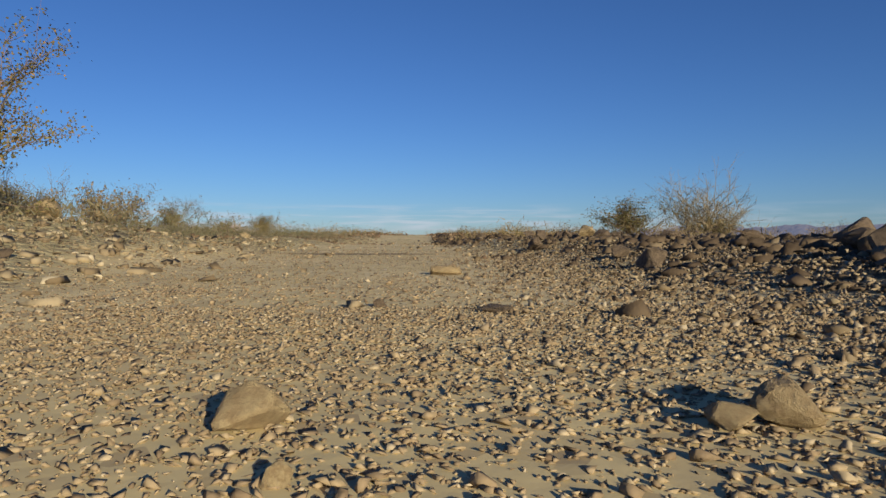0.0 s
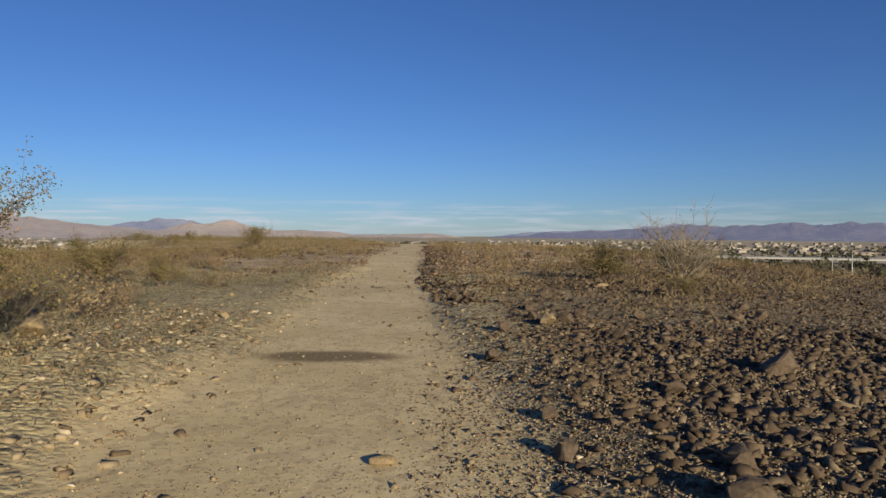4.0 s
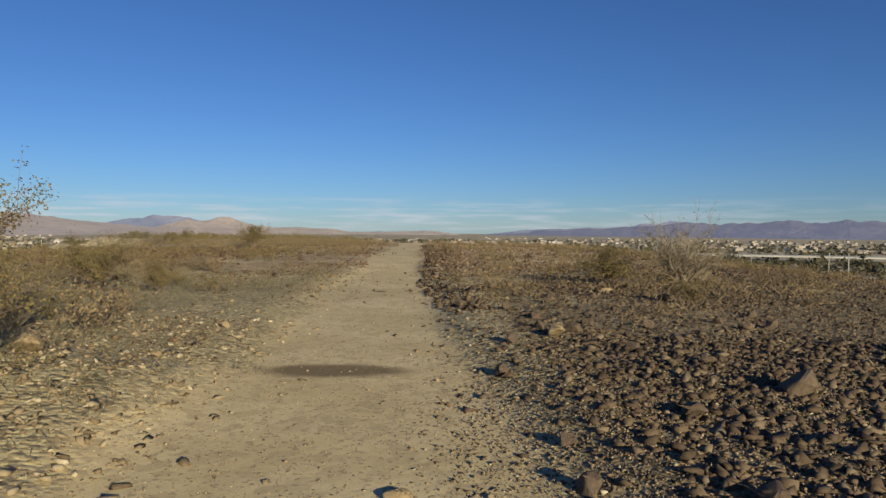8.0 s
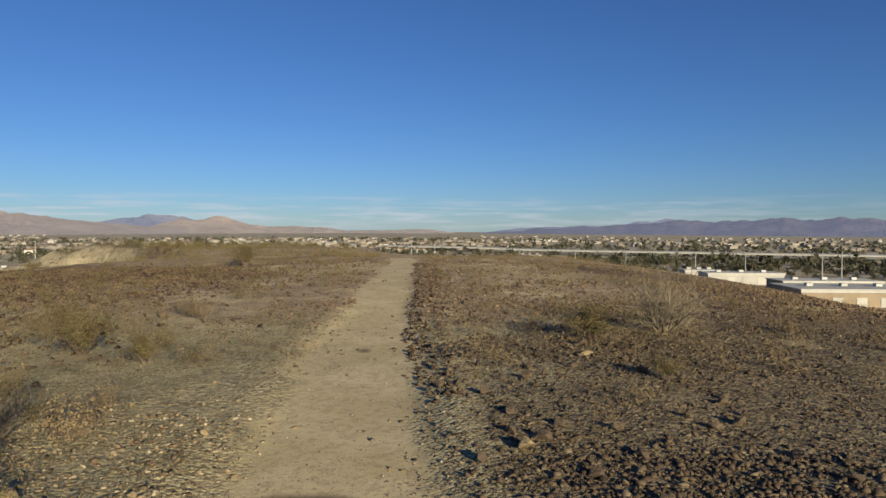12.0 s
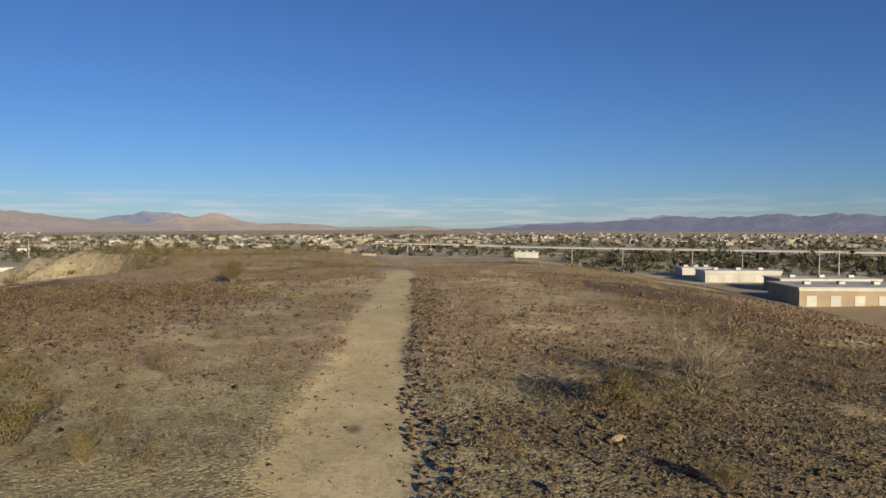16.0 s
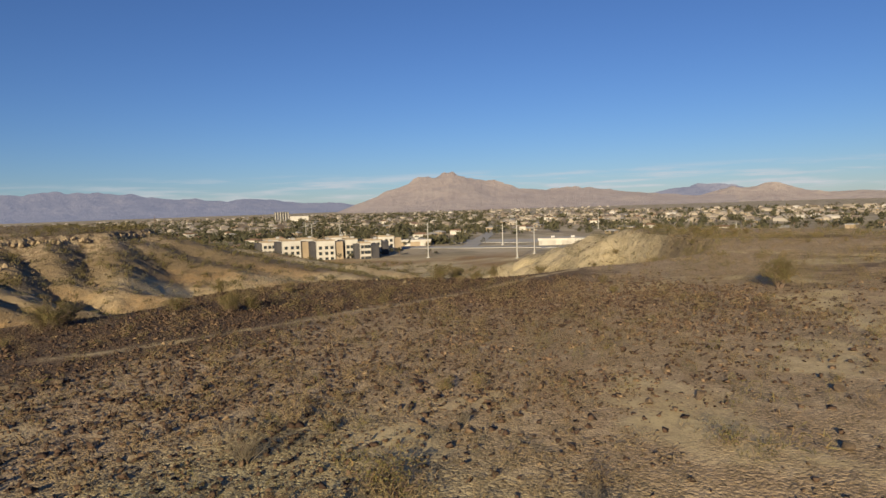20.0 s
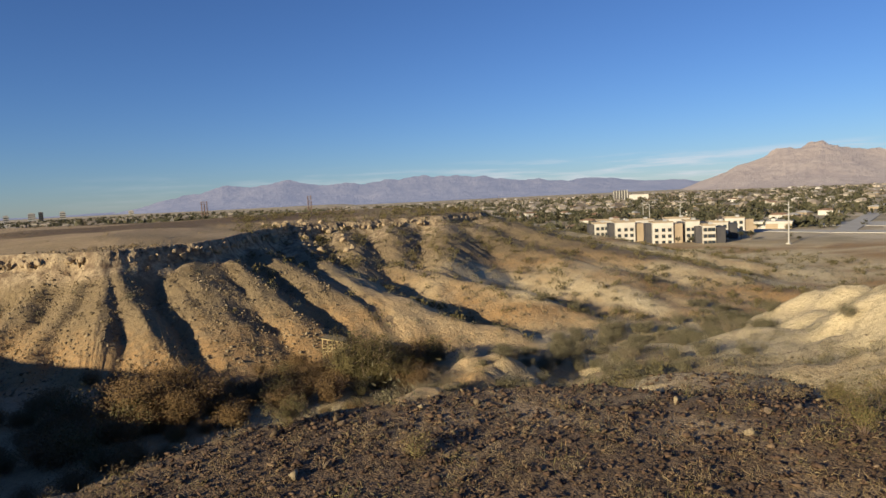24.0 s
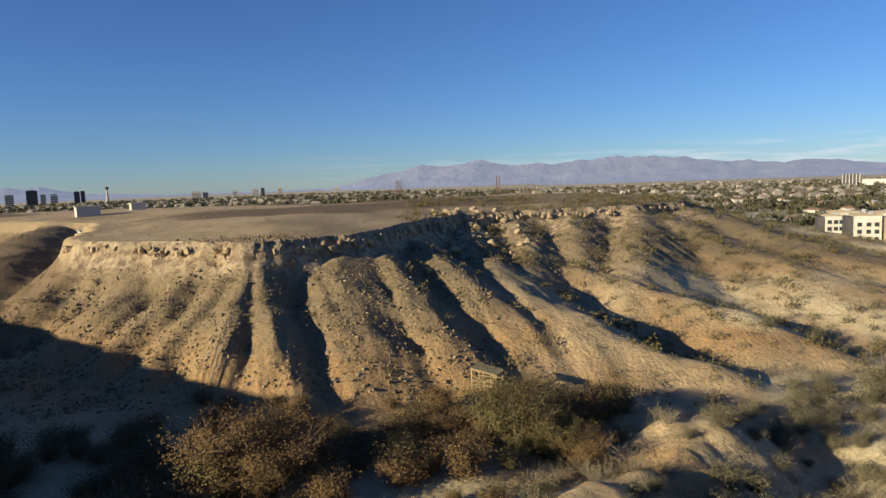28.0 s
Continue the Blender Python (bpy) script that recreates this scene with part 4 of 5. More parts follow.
g = g[np.abs(g[:, 0] - path_centre(g[:, 1])) > 0.4]
scattered_stones("rim_stones", "dark reddish-brown cobbles packed along the mesa's rim", g, sizes(125, len(g), 0.05, 0.17, 2.2), ROCK_RED, 126, 0.7, 7)
g = clumped(area(133, 20000, -27, -10, 9, 34), 4, -0.3, 134)
scattered_stones("rim_gravel", "small dark stones between the cobbles near the mesa's rim", g, sizes(135, len(g), 0.03, 0.08, 1.6), ROCK_RED, 136, 0.7, 6)
g = clumped(area(27, 3000, -70, -26, 5, 60), 9, 0.02, 28)
scattered_stones("canyon_rubble", "loose stones on the canyon slopes", g, sizes(29, len(g), 0.08, 0.4, 3), ROCK_DARK, 30)
g = clumped(np.concatenate((area(31, 5200, -205, -150, 22, 66), area(32, 15000, -140, -102, -44, 34))), 5, -0.08, 33)
scattered_stones("talus_blocks", "broken brown blocks fallen below the ledge", g, sizes(34, len(g), 0.15, 0.8, 3.2), TALUS, 35, 0.8, 7)

STONES = [stone_mesh("rock", 40 + i, STONE_BROWN, 2, 0.72) for i in range(6)]
STONES_TAN = [stone_mesh("rock", 60 + i, STONE_TAN, 3, 0.75, 5) for i in range(4)]
BLOCKS = [stone_mesh("boulder", 80 + i, LEDGE, 2, 0.85, 7) for i in range(7)]


def place_stone(me, x, y, size, turn, label, group="", sink=0.2, name="rock", tall=1.0):
    ob = new(name, me)
    z = float(land_z(x, y)[0])
    ob.matrix_basis = pose(x, y, z + size * (0.36 - sink), 0, 0, turn) @ Matrix.Diagonal((size, size * 0.85, size * tall, 1))
    return tagged(ob, label, "rock", group)


place_stone(STONES_TAN[0], -0.145, 0.47, 0.078, 20, "rounded orange-brown stone on the gravel trail", tall=0.8)
place_stone(STONES_TAN[1], 0.262, 0.49, 0.09, 60, "pale yellow angular stone on the gravel", tall=0.72)
place_stone(STONES_TAN[2], 0.205, 0.47, 0.05, 140, "small pale yellow stone beside a larger one", tall=0.7)
place_stone(STONES_TAN[3], -0.09, 0.36, 0.03, 10, "small tan stone half sunk in gravel")
place_stone(STONES_TAN[1], 0.0, 2.3, 0.16, 200, "flat sandy stone lying in the trail", sink=0.3, tall=0.55)
place_stone(STONES[4], 0.1, 1.2, 0.1, 70, "flat grey-brown stone sunk in the gravel", sink=0.32, tall=0.4)
place_stone(STONES[0], -0.12, 1.27, 0.035, 30, "dark pebble lying in the trail")
place_stone(STONES_TAN[2], -2.35, 3.9, 0.26, 75, "pale cream stone beside the trail")
place_stone(STONES[2], -1.5, 2.25, 0.1, 10, "flat rusty-red stone beside the trail", sink=0.3)
place_stone(STONES[3], 2.15, 3.5, 0.34, 35, "large brown boulder in the stone field")
place_stone(STONES_TAN[2], 1.15, 5.35, 0.2, 80, "pale upright stone among dark rubble", sink=0.1)
place_stone(STONES_TAN[3], 2.75, 9.75, 0.42, 15, "pale flat slab among brown stones", sink=0.3, tall=0.35)
rr = random.Random(9)
for n in range(80):                      # the larger dark stones right of the trail
    y = rr.uniform(1.1, 11)
    x = float(trail_centre(y)) + rr.choice((1, 1, 1, -1)) * rr.uniform(0.95, 4.4)
    left = x < -0.5
    place_stone(rr.choice(STONES_TAN if left and rr.random() < 0.7 else STONES), x, y, rr.uniform(0.09, 0.2) * (0.8 if left else 1.15), rr.uniform(0, 360),
                "pale weathered stone beside the trail" if left else "dark brown weathered stone in the rubble beside the trail", "stones beside the trail")
for n in range(70):
    x, y = rr.uniform(-26, 10), rr.uniform(12, 34)
    if abs(x - float(trail_centre(y))) > 0.9:
        place_stone(rr.choice(STONES), x, y, rr.uniform(0.18, 0.38), rr.uniform(0, 360), "dark brown stone on the open mesa", "stones on the mesa")
rim = [Vector(p) for p in FAR_MESA[4:19]]
for a, b in zip(rim, rim[1:]):           # the fluted ledge along the far rim
    count = max(2, int((b - a).length / 1.0))
    n = Vector((b.y - a.y, a.x - b.x)).normalized()
    for i in range(count):
        p = a.lerp(b, (i + rr.random()) / count) + n * rr.uniform(-0.2, 1.3)
        s, tall = rr.uniform(1.1, 2.2), rr.uniform(1.0, 1.5)
        ob = new("boulder", rr.choice(BLOCKS))
        top = float(land_z(p.x - 2.5 * n.x, p.y - 2.5 * n.y)[0])
        ob.matrix_basis = pose(p.x, p.y, min(top, -2.2) - 0.52 * s * tall + rr.uniform(-0.9, -0.05), 0, 0, rr.uniform(0, 360)) @ Matrix.Diagonal((s, s * 0.8, s * tall, 1))
        tagged(ob, "tan sandstone block in the canyon's broken rim ledge", "rock", "rim blocks")
for n in range(40):
    place_stone(rr.choice(BLOCKS), rr.uniform(-200, -168), rr.uniform(26, 46), rr.uniform(1.2, 3.2), rr.uniform(0, 360), "large fallen block on the rubble slope", "fallen blocks", 0.25, "boulder")


# ---- bushes ----
def bush_meshes(seed, height, spread, stems, forks, leaves, leaf, twig_mat, leaf_mat, droop=0.0, thick=0.012, levels=2, segs=3):
    """Branching twigs from one root, and small leaf blades along the outer twigs that face outwards."""
    r = random.Random(seed)
    lines, tips = [], []

    def grow(p, d, length, radius, level):
        pts = [p]
        q = p.copy()
        for _ in range(segs):
            d = (d + Vector((r.gauss(0, 0.16), r.gauss(0, 0.16), r.gauss(0.03 - droop, 0.1)))).normalized()
            q = q + d * length / segs
            q.z = max(q.z, 0.02)
            pts.append(q.copy())
        lines.append((pts, [radius * (1 - 0.68 * i / segs) for i in range(segs + 1)]))
        if level < levels:
            for _ in range(forks):
                i = r.randint(1, segs)
                side = Vector((r.gauss(0, 1), r.gauss(0, 1), r.gauss(0.25, 0.5))).normalized()
                grow(pts[i], (d * 0.75 + side * 0.75).normalized(), length * r.uniform(0.4, 0.7), radius * 0.5, level + 1)
        if level >= levels - 1:
            tips.extend(pts[1:])

    for s in range(stems):
        a = 2 * math.pi * (s + r.random() * 0.7) / stems
        out = r.uniform(0.2, 1.0) * spread
        d = Vector((math.cos(a) * out, math.sin(a) * out, height)).normalized()
        grow(Vector((math.cos(a) * 0.05 * spread, math.sin(a) * 0.05 * spread, -0.03)), d, r.uniform(0.55, 0.85) * math.hypot(height, out) * 0.8, thick, 0)
    stem = rods("stem", lines, twig_mat, 3)
    verts, faces = [], []
    for _ in range(leaves):
        p = r.choice(tips) + Vector((r.gauss(0, 1), r.gauss(0, 1), r.gauss(0, 1))) * leaf * 1.6
        face = ((p - Vector((0, 0, 0.3 * height))).normalized() + 0.55 * Vector((r.gauss(0, 1), r.gauss(0, 1), r.gauss(0, 1)))).normalized()
        a = Matrix.Rotation(r.uniform(0, 6.28), 3, face) @ face.orthogonal().normalized()
        b = face.cross(a) * leaf * 0.36
        a = a * leaf * r.uniform(0.7, 1.4)
        p.z = max(p.z, 0.01)
        i = len(verts)
        verts += [p - a * 0.5, p + b, p + a * 0.5] + ([p - b] if levels > 1 else [])
        faces.append(tuple(range(i, len(verts))))
    return stem, (mesh_of("foliage", verts, faces, leaf_mat) if leaves else None)


def bush(name, meshes, x, y, scale, turn, label, group="", z=None, lift=1.0):
    zz = float(land_z(x, y)[0]) if z is None else z
    ob = thing(name, pose(x, y, zz, 0, 0, turn), label, "bush", group)
    ob.scale = (scale, scale, scale * lift)
    for part_name, me in zip(("stem", "foliage"), meshes):
        if me:
            part(part_name, me, None, ob)
    return ob


CREOSOTE = [bush_meshes(200 + i, 0.9, 0.75, 15, 5, 7000, 0.026, TWIG, LEAF_OLIVE, thick=0.009) for i in range(3)]
CREOSOTE_BIG = bush_meshes(210, 1.15, 0.85, 14, 5, 10000, 0.02, TWIG, LEAF_OLIVE, thick=0.009, segs=4)
DEAD = [bush_meshes(220 + i, 0.85, 1.0, 28, 5, 400, 0.02, TWIG_GREY, LEAF_DRY, thick=0.012) for i in range(2)]
BRUSH = [bush_meshes(225 + i, 0.9, 0.9, 20, 5, 160, 0.05, TWIG_GREY, LEAF_DRY, thick=0.014, levels=1) for i in range(2)]
SCRUB = [bush_meshes(230 + i, 0.45, 0.5, 14, 3, 700, 0.03, TWIG, LEAF_OLIVE if i % 2 else LEAF_DRY, thick=0.006) for i in range(4)]
SALT = [bush_meshes(240 + i, 0.7, 0.8, 16, 5, 1500, 0.075, TWIG_GREY, LEAF_GREY, thick=0.012, levels=1, segs=2) for i in range(3)]
TAMARISK = [bush_meshes(250 + i, 1.0, 0.75, 18, 5, 3200, 0.07, TWIG, LEAF_MOSS if i == 0 else LEAF_RUST, thick=0.012, levels=1, segs=2) for i in range(4)]
TAMARISK_FULL = [bush_meshes(260 + i, 1.0, 0.8, 30, 6, 20000, 0.032, TWIG, LEAF_MOSS if i == 0 else LEAF_RUST, thick=0.012, levels=1, segs=2) for i in range(2)]

bush("creosote_bush", CREOSOTE_BIG, -2.42, 3.2, 0.88, 40, "tall open creosote bush with dry reddish leaves beside the trail")
bush("creosote_bush", CREOSOTE[0], -4.85, 9.6, 0.8, 10, "olive creosote bush on stony ground")
bush("creosote_bush", CREOSOTE[1], -3.6, 8.9, 0.5, 90, "small straggling creosote bush")
bush("creosote_bush", CREOSOTE[2], -4.1, 6.2, 0.62, 150, "bushy olive-brown creosote beside the trail")
bush("creosote_bush", CREOSOTE[1], -5.4, 7.6, 0.8, 240, "dense brown-green creosote bush on stony ground")
bush("dry_bush", DEAD[1], -3.1, 4.5, 0.42, 20, "low tangle of bleached grey twigs")
bush("dry_bush", DEAD[0], -3.5, 5.6, 0.5, 80, "dead grey twiggy bush beside the trail")
bush("creosote_bush", CREOSOTE[2], -9.0, 33, 1.35, 200, "single upright creosote bush near the crest")
bush("creosote_bush", CREOSOTE[1], 3.15, 11.2, 1.15, 10, "rounded olive creosote bush with a pale slab beside it", lift=0.62)
bush("dry_bush", DEAD[0], 4.75, 12.2, 1.3, 60, "leafless grey twiggy bush on brown stones")
bush("dry_bush", DEAD[1], 5.5, 13.2, 0.85, 160, "low leafless grey bush")
bush("creosote_bush", CREOSOTE[0], 3.4, 8.2, 0.35, 300, "low tuft of dry creosote")
rb = random.Random(31)
for n in range(34):                      # thick growth left of the trail
    y = rb.uniform(4.5, 17)
    x = float(trail_centre(y)) - rb.uniform(2.2, 9.5)
    bush("scrub_tuft", SCRUB[n % 4] if n % 3 else DEAD[n % 2], x, y, rb.uniform(0.45, 1.0) * (1 if n % 3 else 0.45), rb.uniform(0, 360),
         "low dry brown-olive scrub beside the trail" if n % 3 else "low tangle of bleached dead twigs beside the trail", "trailside scrub")
for n in range(46):
    x, y = rb.uniform(-26, 13), rb.uniform(10, 60)
    if abs(x - float(trail_centre(y))) < 1.6 or abs(x - float(path_centre(y))) < 0.7:
        continue
    bush("scrub_tuft", SCRUB[n % 4], x, y, rb.uniform(0.5, 1.15) * (1 if y < 20 or x < -12 else 0.45), rb.uniform(0, 360), "low dry brown-olive desert scrub on the mesa", "mesa scrub")
for n in range(16):
    x, y = rb.uniform(-26, -20), rb.uniform(10, 36)
    bush("creosote_bush", CREOSOTE[n % 3], x, y, rb.uniform(0.5, 0.95), rb.uniform(0, 360), "olive creosote bush at the mesa's edge", "edge bushes")
for n in range(24):
    x, y = rb.uniform(-38, -21), rb.uniform(52, 76)
    bush("creosote_bush", CREOSOTE[n % 3], x, y, rb.uniform(0.4, 0.85), rb.uniform(0, 360), "olive creosote bush on the far end of the mesa", "north bushes")
# the thicket along the wash below the cliff
thicket = [(-82, 12, 6.4), (-88, 16, 3.4), (-80, 8, 3.6), (-90, 23, 3.2), (-92, 29, 3.4), (-92, 34, 5.8), (-95, 37, 5.4), (-89, 38, 3.4), (-98, 41, 3.6), (-102, 44, 3.0), (-76, 4, 3.0),
           (-85, 2, 3.6), (-92, 6, 2.6), (-95, 12, 2.4), (-73, -4, 3.2), (-82, -8, 3.2), (-90, -6, 2.6), (-79, 17, 2.6), (-84, 24, 2.8), (-86, 30, 2.6), (-97, 25, 2.0)]
for n in range(64):                     # smaller growth that fills the bottom between them
    y = rb.uniform(-34, 40)
    thicket.append((-84 - 0.16 * y + rb.gauss(0, 8), y, rb.uniform(1.6, 2.8)))
for n in range(34):
    thicket.append((-76 + rb.gauss(0, 9), 2 + rb.gauss(0, 11), rb.uniform(1.4, 2.4)))
for n, (x, y, s) in enumerate(thicket):
    x = max(x, -101 if y > 10 else -97 + 0.55 * (y - 10))
    for m in range(3 if n < 21 else 2):
        a = rb.uniform(0, 6.28)
        if float(land_z(x + 1.6 * math.cos(a), y + 1.6 * math.sin(a))[0]) > -15.2:
            continue
        full = n in (0, 1, 4, 5, 6, 7)
        bush("tamarisk", TAMARISK_FULL[0 if n > 4 and m else 1] if full else TAMARISK[(n + m) % 4], x + 1.6 * math.cos(a), y + 1.6 * math.sin(a), s * rb.uniform(0.75, 1.2), rb.uniform(0, 360),
             "dense rusty-brown tamarisk thicket in the canyon bottom" if (not (n > 4 and m) if full else (n + m) % 4) else "tall olive tamarisk in the canyon bottom", "thicket", lift=0.85)
for n in range(10):
    bush("dry_bush", BRUSH[n % 2], -84 + rb.uniform(-3, 3), 38 + rb.uniform(-4, 4), rb.uniform(1.6, 2.6), rb.uniform(0, 360), "bleached leafless brush at the thicket's edge", "bleached brush")
for n in range(230):
    if n % 4:                            # the brushy wash that winds out of the canyon
        y = rb.uniform(46, 112)
        x = -86 - 0.42 * (y - 46) + rb.gauss(0, 7)
    else:
        x, y = rb.uniform(-104, -60), rb.uniform(30, 66)
    bush("saltbush", SALT[n % 3] if n % 5 else BRUSH[n % 2], x, y, rb.uniform(1.0, 2.4), rb.uniform(0, 360), "grey-green saltbush on the canyon floor" if n % 5 else "leafless grey brush on the canyon floor", "saltbushes")

for n in range(90):                      # grey brush filling the wash between the fans
    x, y = (-99 + rb.gauss(0, 11), 81 + rb.gauss(0, 8)) if n % 3 else (-69 + rb.gauss(0, 8), 46 + rb.gauss(0, 6))
    bush("saltbush", BRUSH[n % 2] if n % 4 == 0 else SALT[n % 3], x, y, rb.uniform(1.3, 2.9) * (1 if n % 3 else 0.7), rb.uniform(0, 360),
         "leafless grey brush on the canyon floor" if n % 4 == 0 else "grey-green saltbush on the canyon floor", "saltbushes")


def scrub_field(name, label, spots, size, material, seed, blade=0.05, n=34, length=0.3):
    """Low scrub too thick to count: clumps of small blades."""
    rng = np.random.default_rng(seed)
    z = land_z(spots[:, 0], spots[:, 1])
    verts, faces = [], []
    for (x, y), h in zip(spots, z):
        s = size * rng.uniform(0.5, 1.3)
        p = rng.normal(0, 1, (n, 3)) * np.array((0.36, 0.36, 0.22)) * s + np.array((0, 0, 0.3 * s))
        p[:, 2] = np.clip(p[:, 2], 0.02, None)
        d = rng.normal(0, 1, (n, 3)) + np.array((0, 0, 0.6))
        d /= np.linalg.norm(d, axis=1)[:, None]
        w = np.cross(d, rng.normal(0, 1, (n, 3)))
        w /= np.linalg.norm(w, axis=1)[:, None]
        c = p + np.array((x, y, h))
        k = len(verts) * 3 * n
        verts.append(np.stack((c - blade * s * w, c + blade * s * w, c + length * s * d), 1).reshape(-1, 3))
        faces.append(np.arange(3 * n).reshape(-1, 3) + k)
    verts, faces = np.concatenate(verts), np.concatenate(faces)
    me = mesh_of(name, verts.tolist(), faces.tolist(), material)
    return tagged(new(name, me), label, "scrub", kind="stuff")


g = clumped(area(41, 2600, -250, -95, 40, 210), 14, -0.05, 42)
scrub_field("slope_scrub", "sparse dark scrub dotted over the tan slopes", g, 1.1, LEAF_GREY, 43)
g = clumped(area(141, 3000, -250, -100, 20, 215), 10, -0.02, 142)
scrub_field("slope_bushes", "dark olive bushes dotted over the tan slopes", g, 1.5, LEAF_MOSS, 143, 0.06, 40)
g = clumped(area(44, 4200, -98, -27, 14, 90), 6, -0.08, 45)
scrub_field("canyon_scrub", "low grey-olive scrub on the near canyon slopes", g, 0.75, LEAF_GREY, 46, 0.02, 64, 0.13)
g = clumped(area(320, 1500, -88, -28, 20, 74), 6, -0.02, 321)
scrub_field("slope_shrubs", "olive and grey shrubs dotted over the near canyon slopes", g, 0.95, LEAF_MOSS, 322, 0.022, 70, 0.16)
g = clumped(area(144, 15000, -64, -24, 18, 72), 5, -0.1, 145)
scattered_stones("slope_stones", "brown stones strewn over the near canyon slopes", g, sizes(146, len(g), 0.08, 0.36, 2.4), GRAVEL_BROWN, 147, 0.8, 6)
g = clumped(area(154, 2600, -60, -22, 20, 70), 4, -0.05, 155)
scrub_field("slope_grass", "dry brown grass and twigs on the near canyon slopes", g, 0.36, LEAF_GREY, 156, 0.012, 44, 0.2)
g = clumped(area(47, 6500, -27, 14, 8, 62), 3, -0.02, 48)
g = off_trail(g, 0.0, 1.2)
g = g[np.abs(g[:, 0] - path_centre(g[:, 1])) > 0.6]
scrub_field("mesa_grass", "dry straw and brown grass tufts on the mesa", g, 0.3, LEAF_DRY, 49, 0.014, 60)
g = off_trail(clumped(area(167, 1500, -24, 9, 10, 48), 5, 0.0, 168), 0.0, 1.2)
scrub_field("olive_grass", "low olive scrub dotted over the mesa", g, 0.36, LEAF_OLIVE, 169, 0.014, 50)
g = clumped(area(330, 1500, -40, -3, 44, 80), 7, -0.08, 331)
scrub_field("crest_scrub", "low olive scrub over the far end of the mesa", off_trail(g, 0.0, 1.2), 0.55, LEAF_OLIVE, 332, 0.02, 50)
g = clumped(area(147, 1500, -9, -1.6, 3.2, 15), 2, -0.05, 148)
scrub_field("straw_grass", "short straw-coloured dry grass among the stones", g, 0.2, LEAF_GREY, 149, 0.012, 40)
g = np.concatenate((area(161, 700, -205, -108, -75, -28), clumped(area(162, 420, -140, -100, -40, 30), 6, 0.2, 163)))
g = g[polygon_distance(g[:, 0], g[:, 1], FAR_MESA) > 2]
scrub_field("cliff_scrub", "dark dry scrub on the rubble slopes of the cliff", g, 1.1, LEAF_GREY, 164, 0.035, 40)
g = clumped(np.concatenate((area(50, 700, -420, -140, -160, 110), area(51, 500, -140, -100, -40, 20))), 12, 0.0, 52)
scrub_field("plateau_scrub", "sparse brown scrub on the far plateau", g, 0.8, LEAF_DRY, 53)


# ---- the town in the valley ----
def polar(az, d, eye=(0, 0)):
    return eye[0] - d * math.sin(radians(az)), eye[1] + d * math.cos(radians(az))


def windowed(parent, rows, y, w=1.2, h=1.4):
    """Panes let into the front wall at (x, z), each with its frame."""
    for x, z in rows:
        f = part("window", boxes((x, y, z, w + 0.24, 0.1, h + 0.24)), TANWALL, parent)
        part("pane", boxes((x, y - 0.06, z, w, 0.06, h)), GLASS, f)


def apartment(x, y, z, turn, wide, deep, high, side, label):
    ob = thing("apartment_block", pose(x, y, z, 0, 0, turn), label, "apartment building", "apartment blocks")
    part("wall", boxes((0, 0, high / 2 - 1, wide, deep, high + 2)), WHITE, ob)
    part("side_wall", boxes((wide / 2 + 2.2, 0.6, high / 2 - 1.4, 4.4, deep * 0.9, high + 1.2)), side, ob)
    part("stair_tower", boxes((-wide * 0.5 - 1.3, 1, high / 2 - 0.8, 2.6, deep * 0.7, high + 0.8)), DARKWALL, ob)
    part("parapet", boxes((0, -deep / 2, high + 0.25, wide + 0.3, 0.3, 0.6), (0, deep / 2, high + 0.25, wide + 0.3, 0.3, 0.6), (-wide / 2, 0, high + 0.25, 0.3, deep, 0.6)), TANWALL, ob)
    part("roof", boxes((0, 0, high + 0.05, wide - 0.3, deep - 0.3, 0.1)), ROOF_GREY, ob)
    part("air_unit", boxes((wide * 0.2, 0, high + 0.8, 1.8, 1.6, 1.2, ), bevel=0.1), STEEL, ob)
    windowed(ob, [(wide * f, 1.9 + 2.9 * k) for k in range(int(high // 2.9)) for f in (-0.32, 0.02, 0.32)], -deep / 2 - 0.02, 1.5, 1.5)
    return ob


EYE24 = (-16.3, 21.2)
for az, d, wide, deep, high, side, label in (
        (57.3, 352, 9, 12, 8.0, DARKWALL, "white three-storey apartment block with a dark stair tower"),
        (55.1, 338, 12, 13, 8.8, TANWALL, "white three-storey apartment block with tan side wall"),
        (51.6, 330, 12, 13, 8.8, TANWALL, "white flat-roofed apartment block with tan end"),
        (48.9, 334, 8, 13, 9.0, DARKWALL, "narrow white apartment block beside dark stairwells"),
        (47.4, 324, 7, 10, 7.4, DARKWALL, "small white block of flats with dark recess"),
        (46.6, 345, 11, 11, 7.6, DARKWALL, "white apartment block with dark louvred bay"),
        (53.4, 368, 14, 12, 8.2, DARKWALL, "white apartment block in the second row"),
        (50.2, 372, 16, 12, 8.4, DARKWALL, "white apartment block with flat roof behind others"),
        (56.6, 376, 14, 12, 8.2, TANWALL, "cream apartment block in the second row"),
        (45.2, 372, 12, 10, 7.8, TANWALL, "cream three-storey apartment block near the road")):
    x, y = polar(59.6 + (az - 57.3) * 0.86, d, EYE24)
    apartment(x, y, float(land_z(x, y)[0]) - 1.5, az + 14, wide * 0.78, deep * 0.8, high * 1.28, side, label)


